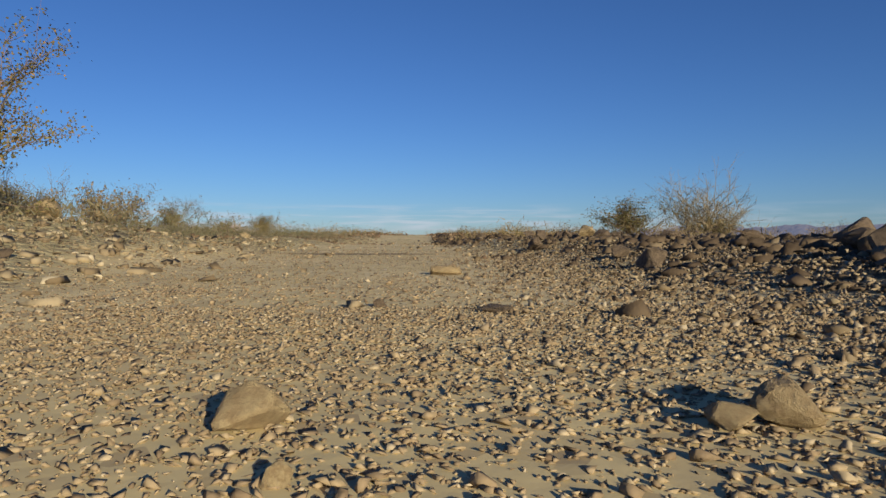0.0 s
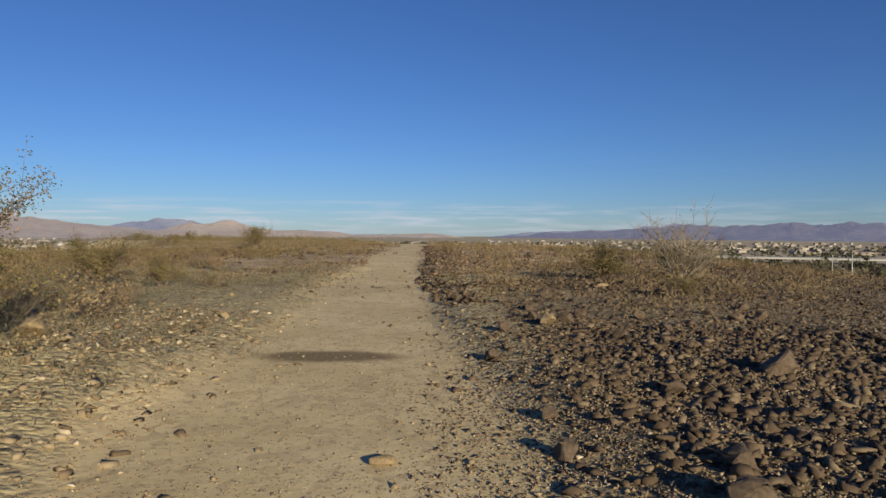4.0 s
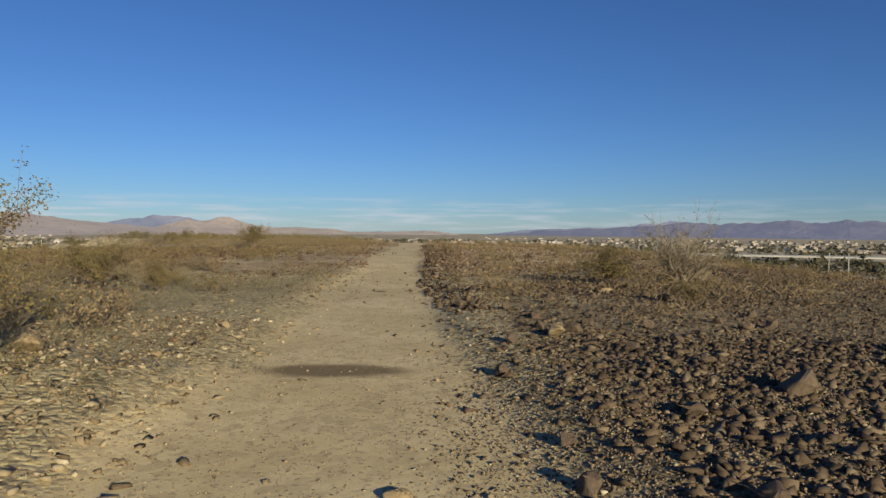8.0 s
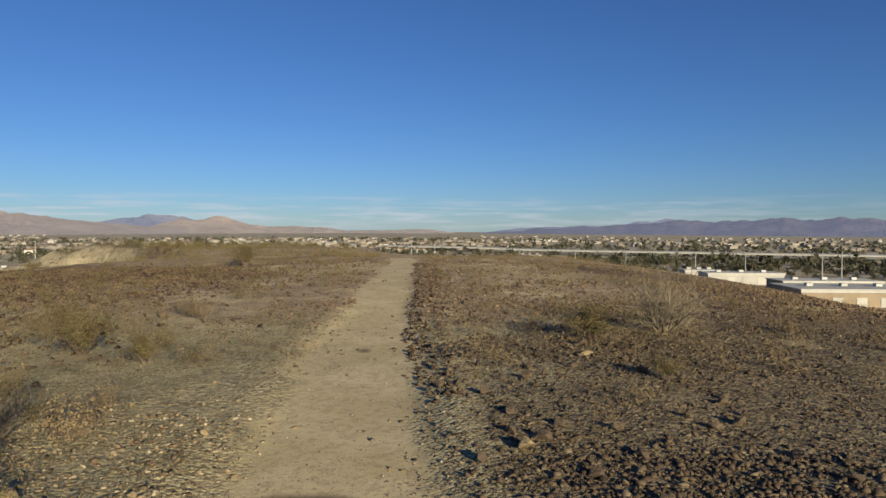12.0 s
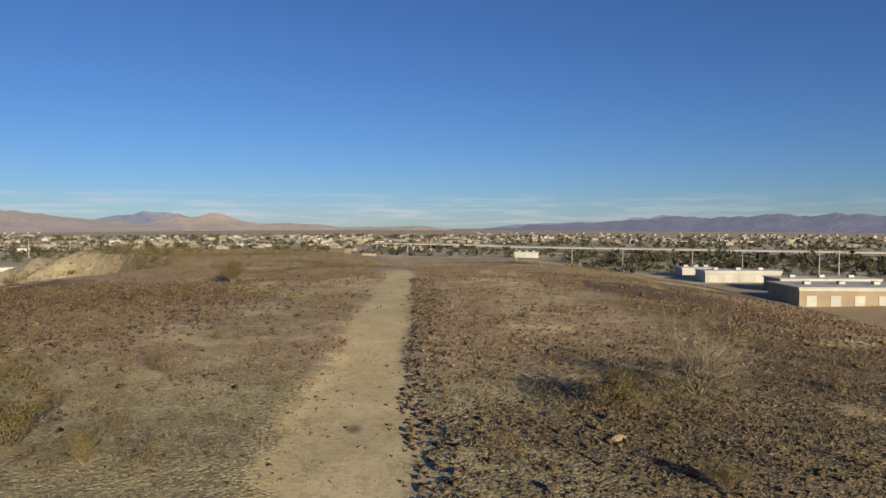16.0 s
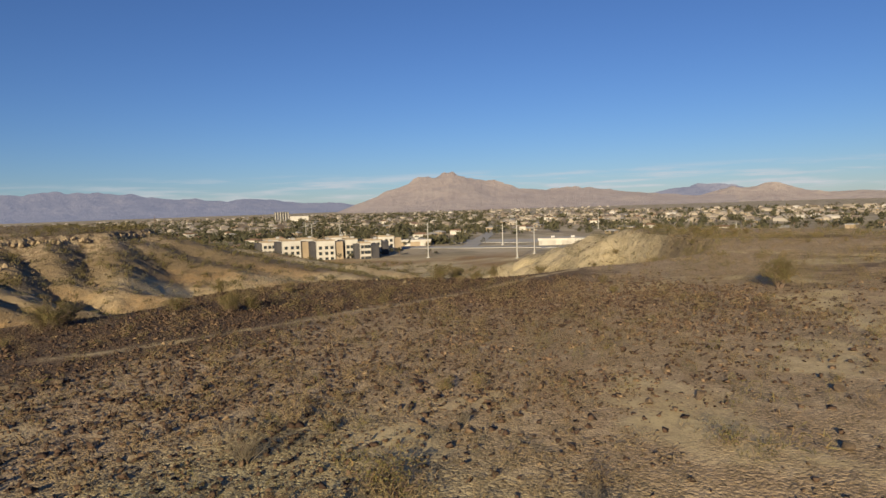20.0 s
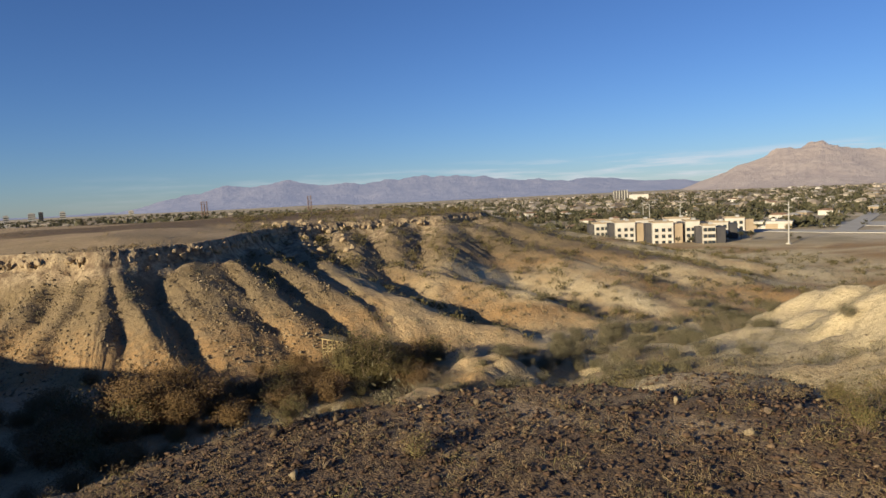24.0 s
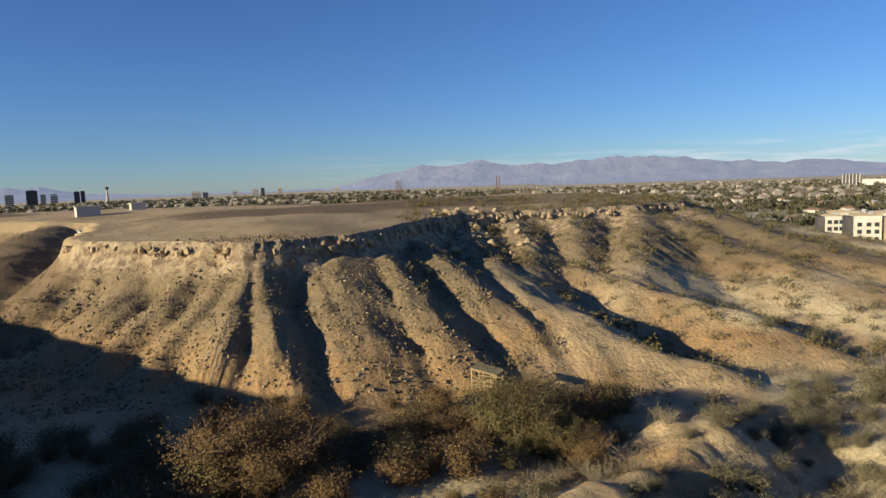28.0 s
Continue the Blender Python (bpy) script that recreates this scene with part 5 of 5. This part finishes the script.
def hip_roof(w, d, h, z, over=0.6):
    bm = bmesh.new()
    a, b = w / 2 + over, d / 2 + over
    r = max(0.4, a - b)
    low = [bm.verts.new(p) for p in ((-a, -b, z), (a, -b, z), (a, b, z), (-a, b, z))]
    lid = [bm.verts.new(p) for p in ((-r, 0, z + h), (r, 0, z + h))]
    und = [bm.verts.new((v.co.x, v.co.y, z - 0.2)) for v in low]
    bm.faces.new((low[0], low[1], lid[1], lid[0]))
    bm.faces.new((low[2], low[3], lid[0], lid[1]))
    bm.faces.new((low[1], low[2], lid[1]))
    bm.faces.new((low[3], low[0], lid[0]))
    for i in range(4):
        bm.faces.new((und[i], und[(i + 1) % 4], low[(i + 1) % 4], low[i]))
    bm.faces.new(und[::-1])
    return bm


def house(w, d, h, rise, wall, roof, label):
    ob = thing("house", Matrix(), label, "house", "town houses")
    part("wall", boxes((0, 0, h / 2 - 0.5, w, d, h + 1)), wall, ob)
    part("roof", hip_roof(w, d, rise, h) if rise else boxes((0, 0, h + 0.2, w + 0.6, d + 0.6, 0.5)), roof, ob)
    part("garage_door", boxes((w * 0.28, -d / 2, 1.1, 3.0, 0.12, 2.2)), DARKWALL, ob)
    part("window", boxes((-w * 0.2, -d / 2, 1.6, 2.0, 0.12, 1.3)), GLASS, ob)
    return ob


HOUSES = [house(8.2, 6.6, 2.4, 1.3, TANWALL, ROOF_TILE, "tan stucco house with brown tiled hip roof"),
          house(7.4, 6.2, 3.9, 1.2, TANWALL, ROOF_GREY, "two-storey tan house with a grey hip roof"),
          house(9, 5.8, 2.4, 1.0, TANWALL, ROOF_GREY, "low tan house with a pale grey roof"),
          house(11, 6.8, 2.9, 0, TANWALL, ROOF_GREY, "flat-roofed tan building in the town"),
          house(12.5, 6.4, 3.9, 1.1, WHITE, ROOF_TILE, "long two-storey white townhouse row")]
rc = random.Random(77)
placed = 0
PLACES = []
while placed < 235:
    az = rc.uniform(-8, 82)
    near = 400 if az > 34 else 480
    d = rc.uniform(near, 1250) if az > 0 else rc.uniform(800, 1300)
    x, y = polar(az, d)
    if (42 < az < 56 and d < 470) or (30 < az <= 42 and d < 560):
        continue
    if float(land_z(x, y)[0]) > -21:
        continue
    z = float(land_z(x, y)[0])
    t = rc.choice((0, 90, 180, 12, 100)) + rc.uniform(-4, 4)
    if placed < 5:
        HOUSES[placed].matrix_basis = pose(x, y, z, 0, 0, t)
    else:
        copy_thing(HOUSES[placed % 5], pose(x, y, z, 0, 0, t))
    PLACES.append((x, y))
    placed += 1


def tree_meshes(seed, height, wide, leaves, leaf, palm=False):
    r = random.Random(seed)
    if palm:
        trunk = rods("trunk", [([(0, 0, -0.3), (0.1, 0, height * 0.5), (0, 0.1, height)], (0.28, 0.2, 0.17))], TWIG, 6)
        verts, faces = [], []
        for i in range(26):
            a, e = r.uniform(0, 6.28), r.uniform(-0.7, 1.1)
            d = Vector((math.cos(a) * math.cos(e), math.sin(a) * math.cos(e), math.sin(e)))
            s = Vector((-math.sin(a), math.cos(a), 0)) * 0.28
            p = Vector((0, 0, height))
            k = len(verts)
            q = p + d * wide * 0.6
            t = p + d * wide - Vector((0, 0, 0.5 * wide))
            verts += [p, q - s, q + s, t]
            faces += [(k, k + 1, k + 2), (k + 1, k + 3, k + 2)]
        return trunk, mesh_of("crown", verts, faces, LEAF_GREEN)
    limbs = [([(0, 0, -0.3), (0.05, 0, height * 0.25), (0, 0.05, height * 0.5)], (0.3, 0.22, 0.16))]
    blobs = []
    for i in range(6):
        a = i * 1.05 + r.random()
        e = Vector((math.cos(a) * wide * 0.32 * r.uniform(0.5, 1.2), math.sin(a) * wide * 0.32 * r.uniform(0.5, 1.2), height * r.uniform(0.5, 0.85)))
        limbs.append(([(0, 0, height * 0.3), e * 0.6 + Vector((0, 0, height * 0.15)), e], (0.15, 0.1, 0.05)))
        blobs.append((e, wide * r.uniform(0.2, 0.34)))
    verts, faces = [], []
    for _ in range(leaves):
        c, s = r.choice(blobs)
        p = c + Vector((r.gauss(0, 0.55), r.gauss(0, 0.55), r.gauss(0, 0.5))) * s
        a = Vector((r.gauss(0, 1), r.gauss(0, 1), r.gauss(0, 1))).normalized() * leaf
        b = a.orthogonal().normalized() * leaf * r.uniform(0.5, 0.9)
        k = len(verts)
        verts += [p - a, p + b, p + a, p - b]
        faces.append((k, k + 1, k + 2, k + 3))
    return rods("trunk", limbs, TWIG, 5), mesh_of("crown", verts, faces, LEAF_GREEN)


TREES = [tree_meshes(300 + i, 8 - i % 3, 6.5 - i % 2, 420, 0.34) for i in range(4)]
PALM = tree_meshes(310, 11, 2.6, 0, 0, True)


def tree(x, y, kind, scale, label, group):
    ob = thing("palm_tree" if kind is PALM else "tree", pose(x, y, float(land_z(x, y)[0]), 0, 0, rc.uniform(0, 360)), label, "tree", group)
    ob.scale = (scale, scale, scale * rc.uniform(0.85, 1.2))
    part("trunk", kind[0], None, ob)
    part("crown", kind[1], None, ob)


for n in range(270):
    if n < 110:
        az, d = rc.uniform(44, 80), rc.uniform(400, 800)
    elif n < 180:
        az, d = rc.uniform(-36, -14), rc.uniform(390, 560)
    elif n < 200:
        az, d = rc.uniform(43, 58), rc.uniform(318, 345)
    else:
        az, d = rc.uniform(-5, 44), rc.uniform(560, 900)
    x, y = polar(az, d, EYE24 if 180 <= n < 200 else (0, 0))
    if float(land_z(x, y)[0]) > -20:
        continue
    k = PALM if n % 9 == 0 else TREES[n % 4]
    tree(x, y, k, rc.uniform(0.55, 0.95) * (0.6 if 180 <= n < 200 else 1),
         "tall slim palm among the town trees" if k is PALM else "dark green leafy town tree", "town trees")


def far_trees(name, label, spots, size, seed):
    """Tree crowns of the far town, too many to count: ragged clumps of blades."""
    rng = np.random.default_rng(seed)
    z = land_z(spots[:, 0], spots[:, 1])
    verts = []
    n = 22
    for (x, y), h in zip(spots, z):
        s = size * rng.uniform(0.5, 1.4)
        p = rng.normal(0, 1, (n, 3)) * np.array((0.4, 0.4, 0.26)) * s + np.array((x, y, h + 0.5 * s))
        p[:, 2] = np.maximum(p[:, 2], h + 0.15 * s)
        d, e = rng.normal(0, 0.26 * s, (n, 3)), rng.normal(0, 0.26 * s, (n, 3))
        verts.append(np.stack((p - d, p + d, p + e), 1).reshape(-1, 3))
    verts = np.concatenate(verts)
    me = mesh_of(name, verts.tolist(), np.arange(len(verts)).reshape(-1, 3).tolist(), LEAF_GREEN)
    return tagged(new(name, me), label, "trees", kind="stuff")


def sector(seed, n, az0, az1, d0, d1, power=1.0):
    rng = np.random.default_rng(seed)
    a = np.radians(rng.uniform(az0, az1, n))
    d = d0 + (d1 - d0) * rng.random(n) ** power
    return np.stack((-d * np.sin(a), d * np.cos(a)), 1)


def low(p, top=-20.0):
    return p[land_z(p[:, 0], p[:, 1]) < top]


g = clumped(low(np.concatenate((sector(61, 4600, 40, 84, 430, 2400, 1.3), sector(62, 2600, -36, 42, 560, 1800, 1.3), sector(63, 260, -37, -12, 400, 640)))), 90, -0.15, 64)
far_trees("town_trees", "dark green tree crowns spread through the far town", g, 4.3, 65)
g = clumped(sector(66, 2600, 84, 124, 500, 2600, 1.1), 120, -0.2, 67)
far_trees("west_trees", "dark tree line along the western edge of the city", g, 4.5, 68)


def far_roofs(name, label, spots, seed, material):
    """Houses of the far town: walled boxes with pitched roofs."""
    rng = np.random.default_rng(seed)
    z = land_z(spots[:, 0], spots[:, 1])
    verts, faces = [], []
    for (x, y), h in zip(spots, z):
        w, d, t, r = rng.uniform(6, 16), rng.uniform(6, 9), rng.uniform(2.2, 4.0), rng.choice((0.3, 1.8, 2.2))
        c, s = math.cos(a := rng.choice((0.1, 1.67))), math.sin(a)
        k = len(verts)
        for px, py, pz in ((-w, -d, -1), (w, -d, -1), (w, d, -1), (-w, d, -1), (-w, -d, t), (w, -d, t), (w, d, t), (-w, d, t), (-w * 0.6, 0, t + r), (w * 0.6, 0, t + r)):
            verts.append((x + (px * c - py * s) / 2, y + (px * s + py * c) / 2, h + pz))
        faces += [tuple(k + i for i in f) for f in ((0, 1, 5, 4), (1, 2, 6, 5), (2, 3, 7, 6), (3, 0, 4, 7), (4, 5, 9, 8), (6, 7, 8, 9), (5, 6, 9), (7, 4, 8))]
    me = mesh_of(name, verts, faces, material)
    return tagged(new(name, me), label, "houses", kind="stuff")


TOWN = varied("town_walls", ((0.22, 0.185, 0.14), (0.37, 0.325, 0.27), (0.16, 0.13, 0.105), (0.47, 0.44, 0.4)), 0.85)
g = low(np.concatenate((sector(71, 700, 30, 82, 800, 2800, 1.4), sector(72, 420, -5, 34, 760, 1700, 1.3), sector(73, 240, -37, -4, 1050, 2600, 1.2))))
far_roofs("far_houses", "rows of pale far-off houses in the valley", g, 74, TOWN)
g = sector(75, 260, 84, 124, 600, 2600, 1.2)
far_roofs("west_houses", "far pale buildings on the western flat", g, 76, TOWN)


# ---- large roofs, roads, poles ----
def warehouse(x, y, turn, wide, deep, high, label, wall=None):
    z = float(land_z(x, y)[0])
    ob = thing("warehouse", pose(x, y, z, 0, 0, turn), label, "warehouse", "warehouses")
    part("wall", boxes((0, 0, high / 2 - 1, wide, deep, high + 2)), wall or TANWALL, ob)
    part("roof", boxes((0, 0, high + 0.15, wide + 1.0, deep + 1.0, 0.4)), WHITE, ob)
    part("fascia", boxes((0, -deep / 2 - 0.25, high - 0.5, wide + 0.6, 0.3, 1.1)), WHITE, ob)
    for i in range(5):
        part("loading_door", boxes((-wide * 0.4 + wide * 0.2 * i, -deep / 2 - 0.06, 1.9, 3.6, 0.14, 3.8)), WHITE, ob)
    for i in range(3):
        part("roof_vent", boxes((-wide * 0.3 + wide * 0.3 * i, 0, high + 0.9, 2.4, 2.0, 1.2), bevel=0.1), STEEL, ob)
    return ob


warehouse(153, 242, -3, 42, 24, 6.5, "long tan warehouse with a white flat roof")
warehouse(156, 330, -3, 37, 14, 5.5, "white-roofed warehouse with roof vents", CONCRETE)
warehouse(146, 358, -3, 18, 12, 5.0, "small concrete warehouse with white roof", CONCRETE)
warehouse(172, 286, -3, 42, 16, 5.5, "wide tan warehouse with white roof edge")
warehouse(84, 560, -10, 20, 12, 4.5, "white low commercial building below the mesa", CONCRETE)
warehouse(-330, 300, 40, 50, 16, 3.8, "pale low workshop building near the road")
warehouse(-225, 352, 30, 40, 14, 3.6, "long low building with a grey roof", CONCRETE)
warehouse(-150, 372, 25, 46, 14, 3.6, "pale low building beside the road", CONCRETE)
warehouse(-395, 262, 55, 36, 14, 5.0, "tan low building with flat roof behind the slope")


def ribbon(name, label, points, width, lift, material, parent=None, thick=0.3):
    """A strip of road laid on the ground along points, or lifted over it."""
    bm = bmesh.new()
    pts = [Vector(p) for p in points]
    rows = []
    for i, p in enumerate(pts):
        d = (pts[min(i + 1, len(pts) - 1)] - pts[max(i - 1, 0)]).normalized()
        n = Vector((-d.y, d.x)) * width / 2
        z = float(land_z(p.x, p.y)[0]) + lift
        rows.append([bm.verts.new((p.x + s * n.x, p.y + s * n.y, z + h)) for s, h in ((-1, -thick), (-1, 0), (1, 0), (1, -thick))])
    for a, b in zip(rows, rows[1:]):
        for i in range(3):
            bm.faces.new((a[i], a[i + 1], b[i + 1], b[i]))
    ob = part(name, bm, material, parent)
    return ob if parent else tagged(ob, label, "road", kind="structure")


def lined(a, b, n, sag=0.0):
    a, b = Vector(a), Vector(b)
    side = Vector((b.y - a.y, a.x - b.x)).normalized()
    return [a.lerp(b, i / n) + side * sag * math.sin(math.pi * i / n) for i in range(n + 1)]


ribbon("road_freeway", "raised pale concrete freeway across the valley", lined((-60, 800), (760, 470), 30, 20), 26, 5.5, CONCRETE, thick=1.6)
ribbon("road_wide", "wide pale road beyond the apartment blocks", lined((-430, 235), (-60, 420), 24, 10), 14, 0.25, CONCRETE)
ribbon("road_lot", "broad pale parking lot", lined((-360, 330), (-220, 395), 8), 34, 0.2, CONCRETE)
ribbon("road_cross", "pale dusty street running into town", lined((-265, 300), (-700, 900), 24), 10, 0.3, CONCRETE)
fw = lined((-60, 800), (760, 470), 30, 20)
for i in range(2, 30, 2):
    p = fw[i]
    z = float(land_z(p.x, p.y)[0])
    ob = thing("freeway_pier", pose(p.x, p.y, z, 0, 0, -22), "concrete pier under the raised freeway", "pier", "freeway piers")
    part("shaft", boxes((0, 0, 1.6, 2, 2, 4.8), bevel=0.2), CONCRETE, ob)
    part("cap", boxes((0, 0, 3.7, 3, 14, 0.9), bevel=0.2), CONCRETE, ob)


def steel_pole(x, y, height, label="tall white tubular steel power pole", material=None, arms=True, name="power_pole"):
    z = float(land_z(x, y)[0])
    ob = thing(name, pose(x, y, z, 0, 0, math.degrees(math.atan2(y, x)) + 70), label, "power pole", "power poles")
    mat = material or STEEL
    part("shaft", rods("shaft", [([(0, 0, -0.5), (0, 0, height * 0.5), (0, 0, height)], (0.4, 0.3, 0.18))], mat, 8), None, ob)
    if arms:
        for k, side in ((0.93, 1), (0.86, -1), (0.79, 1)):
            arm = part("crossarm", rods("crossarm", [([(0, 0, height * k), (side * 1.8, 0, height * k + 0.35)], (0.14, 0.08))], mat, 6), None, ob)
            part("insulator", rods("insulator", [([(side * 1.8, 0, height * k + 0.3), (side * 1.8, 0, height * k - 0.7)], (0.1, 0.1))], DARKWALL, 6), None, arm)
    part("base", boxes((0, 0, 0.1, 1.6, 1.6, 0.7), bevel=0.1), CONCRETE, ob)
    return ob


for x, y, h in ((-240, 243, 18), (-195, 258, 18), (-204, 284, 14), (-338, 262, 16), (-323, 545, 15), (-17, 570, 13), (3, 572, 13), (190, 302, 17), (200, 334, 16), (168, 350, 15), (150, 372, 14),
                (118, 398, 14), (92, 420, 13), (60, 445, 12), (-120, 330, 14), (-262, 330, 13), (232, 322, 15)):
    steel_pole(x, y, h)
for az, d, h, lab in ((68.1, 780, 24, "brown weathered steel power pole"), (56.1, 520, 15, "slim steel power pole behind the apartments"), (55.6, 520, 14, "slim steel power pole behind the apartments")):
    x, y = polar(az, d, EYE24)
    steel_pole(x, y, h, lab, RUSTY if h == 24 else None)


def frame_tower(az, d, height, legs, label):
    """A power tower of several upright poles with cross beams."""
    x, y = polar(az, d, EYE24)
    z = float(land_z(x, y)[0])
    ob = thing("power_tower", pose(x, y, z, 0, 0, az), label, "power tower", "power towers")
    for dx in legs:
        part("mast", rods("mast", [([(dx, 0, -0.5), (dx * 0.96, 0, height)], (1.0, 0.6))], RUSTY, 6), None, ob)
    for k in (0.35, 0.62, 0.82, 0.94):
        part("cross_beam", boxes((0, 0, height * k, max(legs) - min(legs) + 2.6, 0.6, 0.7)), RUSTY, ob)
    for k0, k1 in ((0.1, 0.35), (0.35, 0.62), (0.62, 0.82)):
        for s in (1, -1):
            part("brace", rods("brace", [([(s * legs[0], 0, height * k0), (-s * legs[0], 0, height * k1)], (0.25, 0.25))], RUSTY, 4), None, ob)
    return ob


frame_tower(92.75, 1200, 31, (-4.5, 0, 4.5), "three-legged brown power tower on the far plateau")
frame_tower(84.3, 1130, 31, (-2.6, 2.6), "narrow lattice power tower on the far plateau")


# ---- the skyline ----
def high_rise(az, el0, el1, d, wide, material, label, eye=(-34.6, 26.4)):
    x, y = polar(az, d, eye)
    top = 5.05 + d * math.tan(radians(el1))
    base = float(land_z(x, y)[0])
    h = top - base
    ob = thing("high_rise", pose(x, y, base, 0, 0, az), label, "tower block", "skyline")
    part("tower", boxes((0, 0, h / 2 - 0.5, wide, wide * 0.6, h + 1)), material, ob)
    part("roof_house", boxes((0, 0, h + 0.8, wide * 0.5, wide * 0.35, 1.6)), CONCRETE, ob)
    for i in range(int(max(2, h // 7))):
        part("window_band", boxes((0, -wide * 0.3, 3 + 7 * i, wide * 0.9, 0.3, 2.6)), GLASS, ob)
    return ob


for az, el, w, m, lab in ((121.0, 0.36, 34, DARKWALL, "dark glass hotel tower on the skyline"), (120.3, 0.05, 16, CONCRETE, "grey tower block on the skyline"), (119.6, 0.02, 22, WHITE, "white hotel tower on the skyline"),
                          (118.1, 0.18, 18, DARKWALL, "slim dark tower block on the skyline"), (117.7, 0.2, 14, DARKWALL, "dark tower block on the skyline"), (122.4, 0.1, 26, CONCRETE, "pale tower block on the skyline"),
                          (109.6, -0.15, 34, WHITE, "white hotel slab on the skyline"), (108.9, -0.22, 20, CONCRETE, "grey block on the skyline"), (106.6, -0.18, 16, CONCRETE, "pale tower block among trees"),
                          (105.0, -0.1, 22, CONCRETE, "pale hotel tower on the skyline"), (104.4, -0.04, 14, DARKWALL, "dark narrow tower on the skyline"), (103.0, -0.08, 18, CONCRETE, "grey tower block on the skyline"),
                          (98.3, -0.25, 18, WHITE, "small white tower block far off")):
    high_rise(az, 0, el, 2700, w, m, lab)
x, y = polar(116.05, 2900, (-34.6, 26.4))
z = float(land_z(x, y)[0])
ob = thing("observation_tower", pose(x, y, z, 0, 0, 0), "slim concrete observation tower with a wide pod", "tower", "skyline")
H = 5.05 + 2900 * math.tan(radians(0.62)) - z
part("shaft", rods("shaft", [([(0, 0, -1), (0, 0, H * 0.4), (0, 0, H * 0.74)], (6.5, 3.6, 3.4))], CONCRETE, 10), None, ob)
part("pod", rods("pod", [([(0, 0, H * 0.72), (0, 0, H * 0.78), (0, 0, H * 0.84), (0, 0, H * 0.88)], (3.5, 7.5, 7.5, 3))], DARKWALL, 12), None, ob)
part("mast", rods("mast", [([(0, 0, H * 0.86), (0, 0, H)], (1.2, 0.5))], STEEL, 6), None, ob)
x, y = polar(57.9, 1500, EYE24)
z = float(land_z(x, y)[0])
ob = thing("hotel", pose(x, y, z, 0, 0, 58), "broad dark hotel slab with pale vertical ribs", "hotel", "skyline")
part("slab", boxes((0, 0, 10, 32, 14, 22)), DARKWALL, ob)
for i in range(6):
    part("rib", boxes((-14 + 5.6 * i, -7.3, 10.5, 1.6, 0.8, 22)), CONCRETE, ob)
part("annexe", boxes((38, 0, 5, 40, 16, 12)), WHITE, ob)
for az, d, w, h, lab in ((117.5, 240, 7, 3.0, "white panelled shed on the far plateau"), (114.0, 262, 5, 2.4, "small white hut on the far plateau"), (117.9, 195, 2.2, 2.0, "small white box on the far plateau")):
    x, y = polar(az, d, (-34.6, 26.4))
    z = float(land_z(x, y)[0])
    ob = thing("shed", pose(x, y, z, 0, 0, az + 8), lab, "shed", "plateau sheds")
    n = 3 if w > 8 else 1
    for i in range(n):
        part("wall_panel", boxes((w * ((i + 0.5) / n - 0.5), 0, h / 2 - 0.3, w / n - 0.25, 5, h + 0.6)), WHITE, ob)
    part("roof", boxes((0, 0, h + 0.1, w + 0.5, 5.4, 0.25)), ROOF_GREY, ob)


# ---- the wooden overlook below the cliff ----
def overlook():
    ob = thing("wooden_overlook", pose(-104.4, 31.4, -17.3, 0, 0, 62), "bleached timber overlook with a sloping boarded top and railings", "overlook")
    for y in (-0.95, 0.95):
        part("beam", rods("beam", [([(-1.5, y, 2.1), (1.5, y, 1.6)], (0.09, 0.09))], TIMBER, 4), None, ob)
    for i in range(12):
        plank = part("plank", boxes((0, 0, 0, 0.25, 2.3, 0.05), bevel=0.008), TIMBER, ob)
        plank.matrix_basis = pose(-1.45 + 0.264 * i, 0, 2.2 - 0.044 * i, 0, 9.5, 0)
    for x in (-1.4, 0, 1.4):
        for y in (-0.95, 0.95):
            part("post", boxes((x, y, 0.6 - 0.08 * x, 0.13, 0.13, 2.6), bevel=0.01), TIMBER, ob)
    for h in (0.35, 0.8):
        for y in (-1.0, 1.0):
            part("rail", boxes((0, y, h, 2.9, 0.06, 0.1), bevel=0.01), TIMBER, ob)
    for s in (1, -1):
        part("brace", rods("brace", [([(-1.3 * s, -1.02, -0.1), (1.3 * s, -1.02, 1.4)], (0.05, 0.05))], TIMBER, 4), None, ob)
    for i in range(5):
        part("step", boxes((1.7 + 0.3 * i, 0, 0.7 - 0.18 * i, 0.3, 1.5, 0.06)), TIMBER, ob)
    for y in (-0.75, 0.75):
        part("stair_rail", rods("stair_rail", [([(1.5, y, 1.5), (3.1, y, 0.6)], (0.05, 0.05))], TIMBER, 4), None, ob)
        part("stringer", rods("stringer", [([(1.5, y, 0.75), (3.1, y, -0.25)], (0.08, 0.08))], TIMBER, 4), None, ob)


overlook()
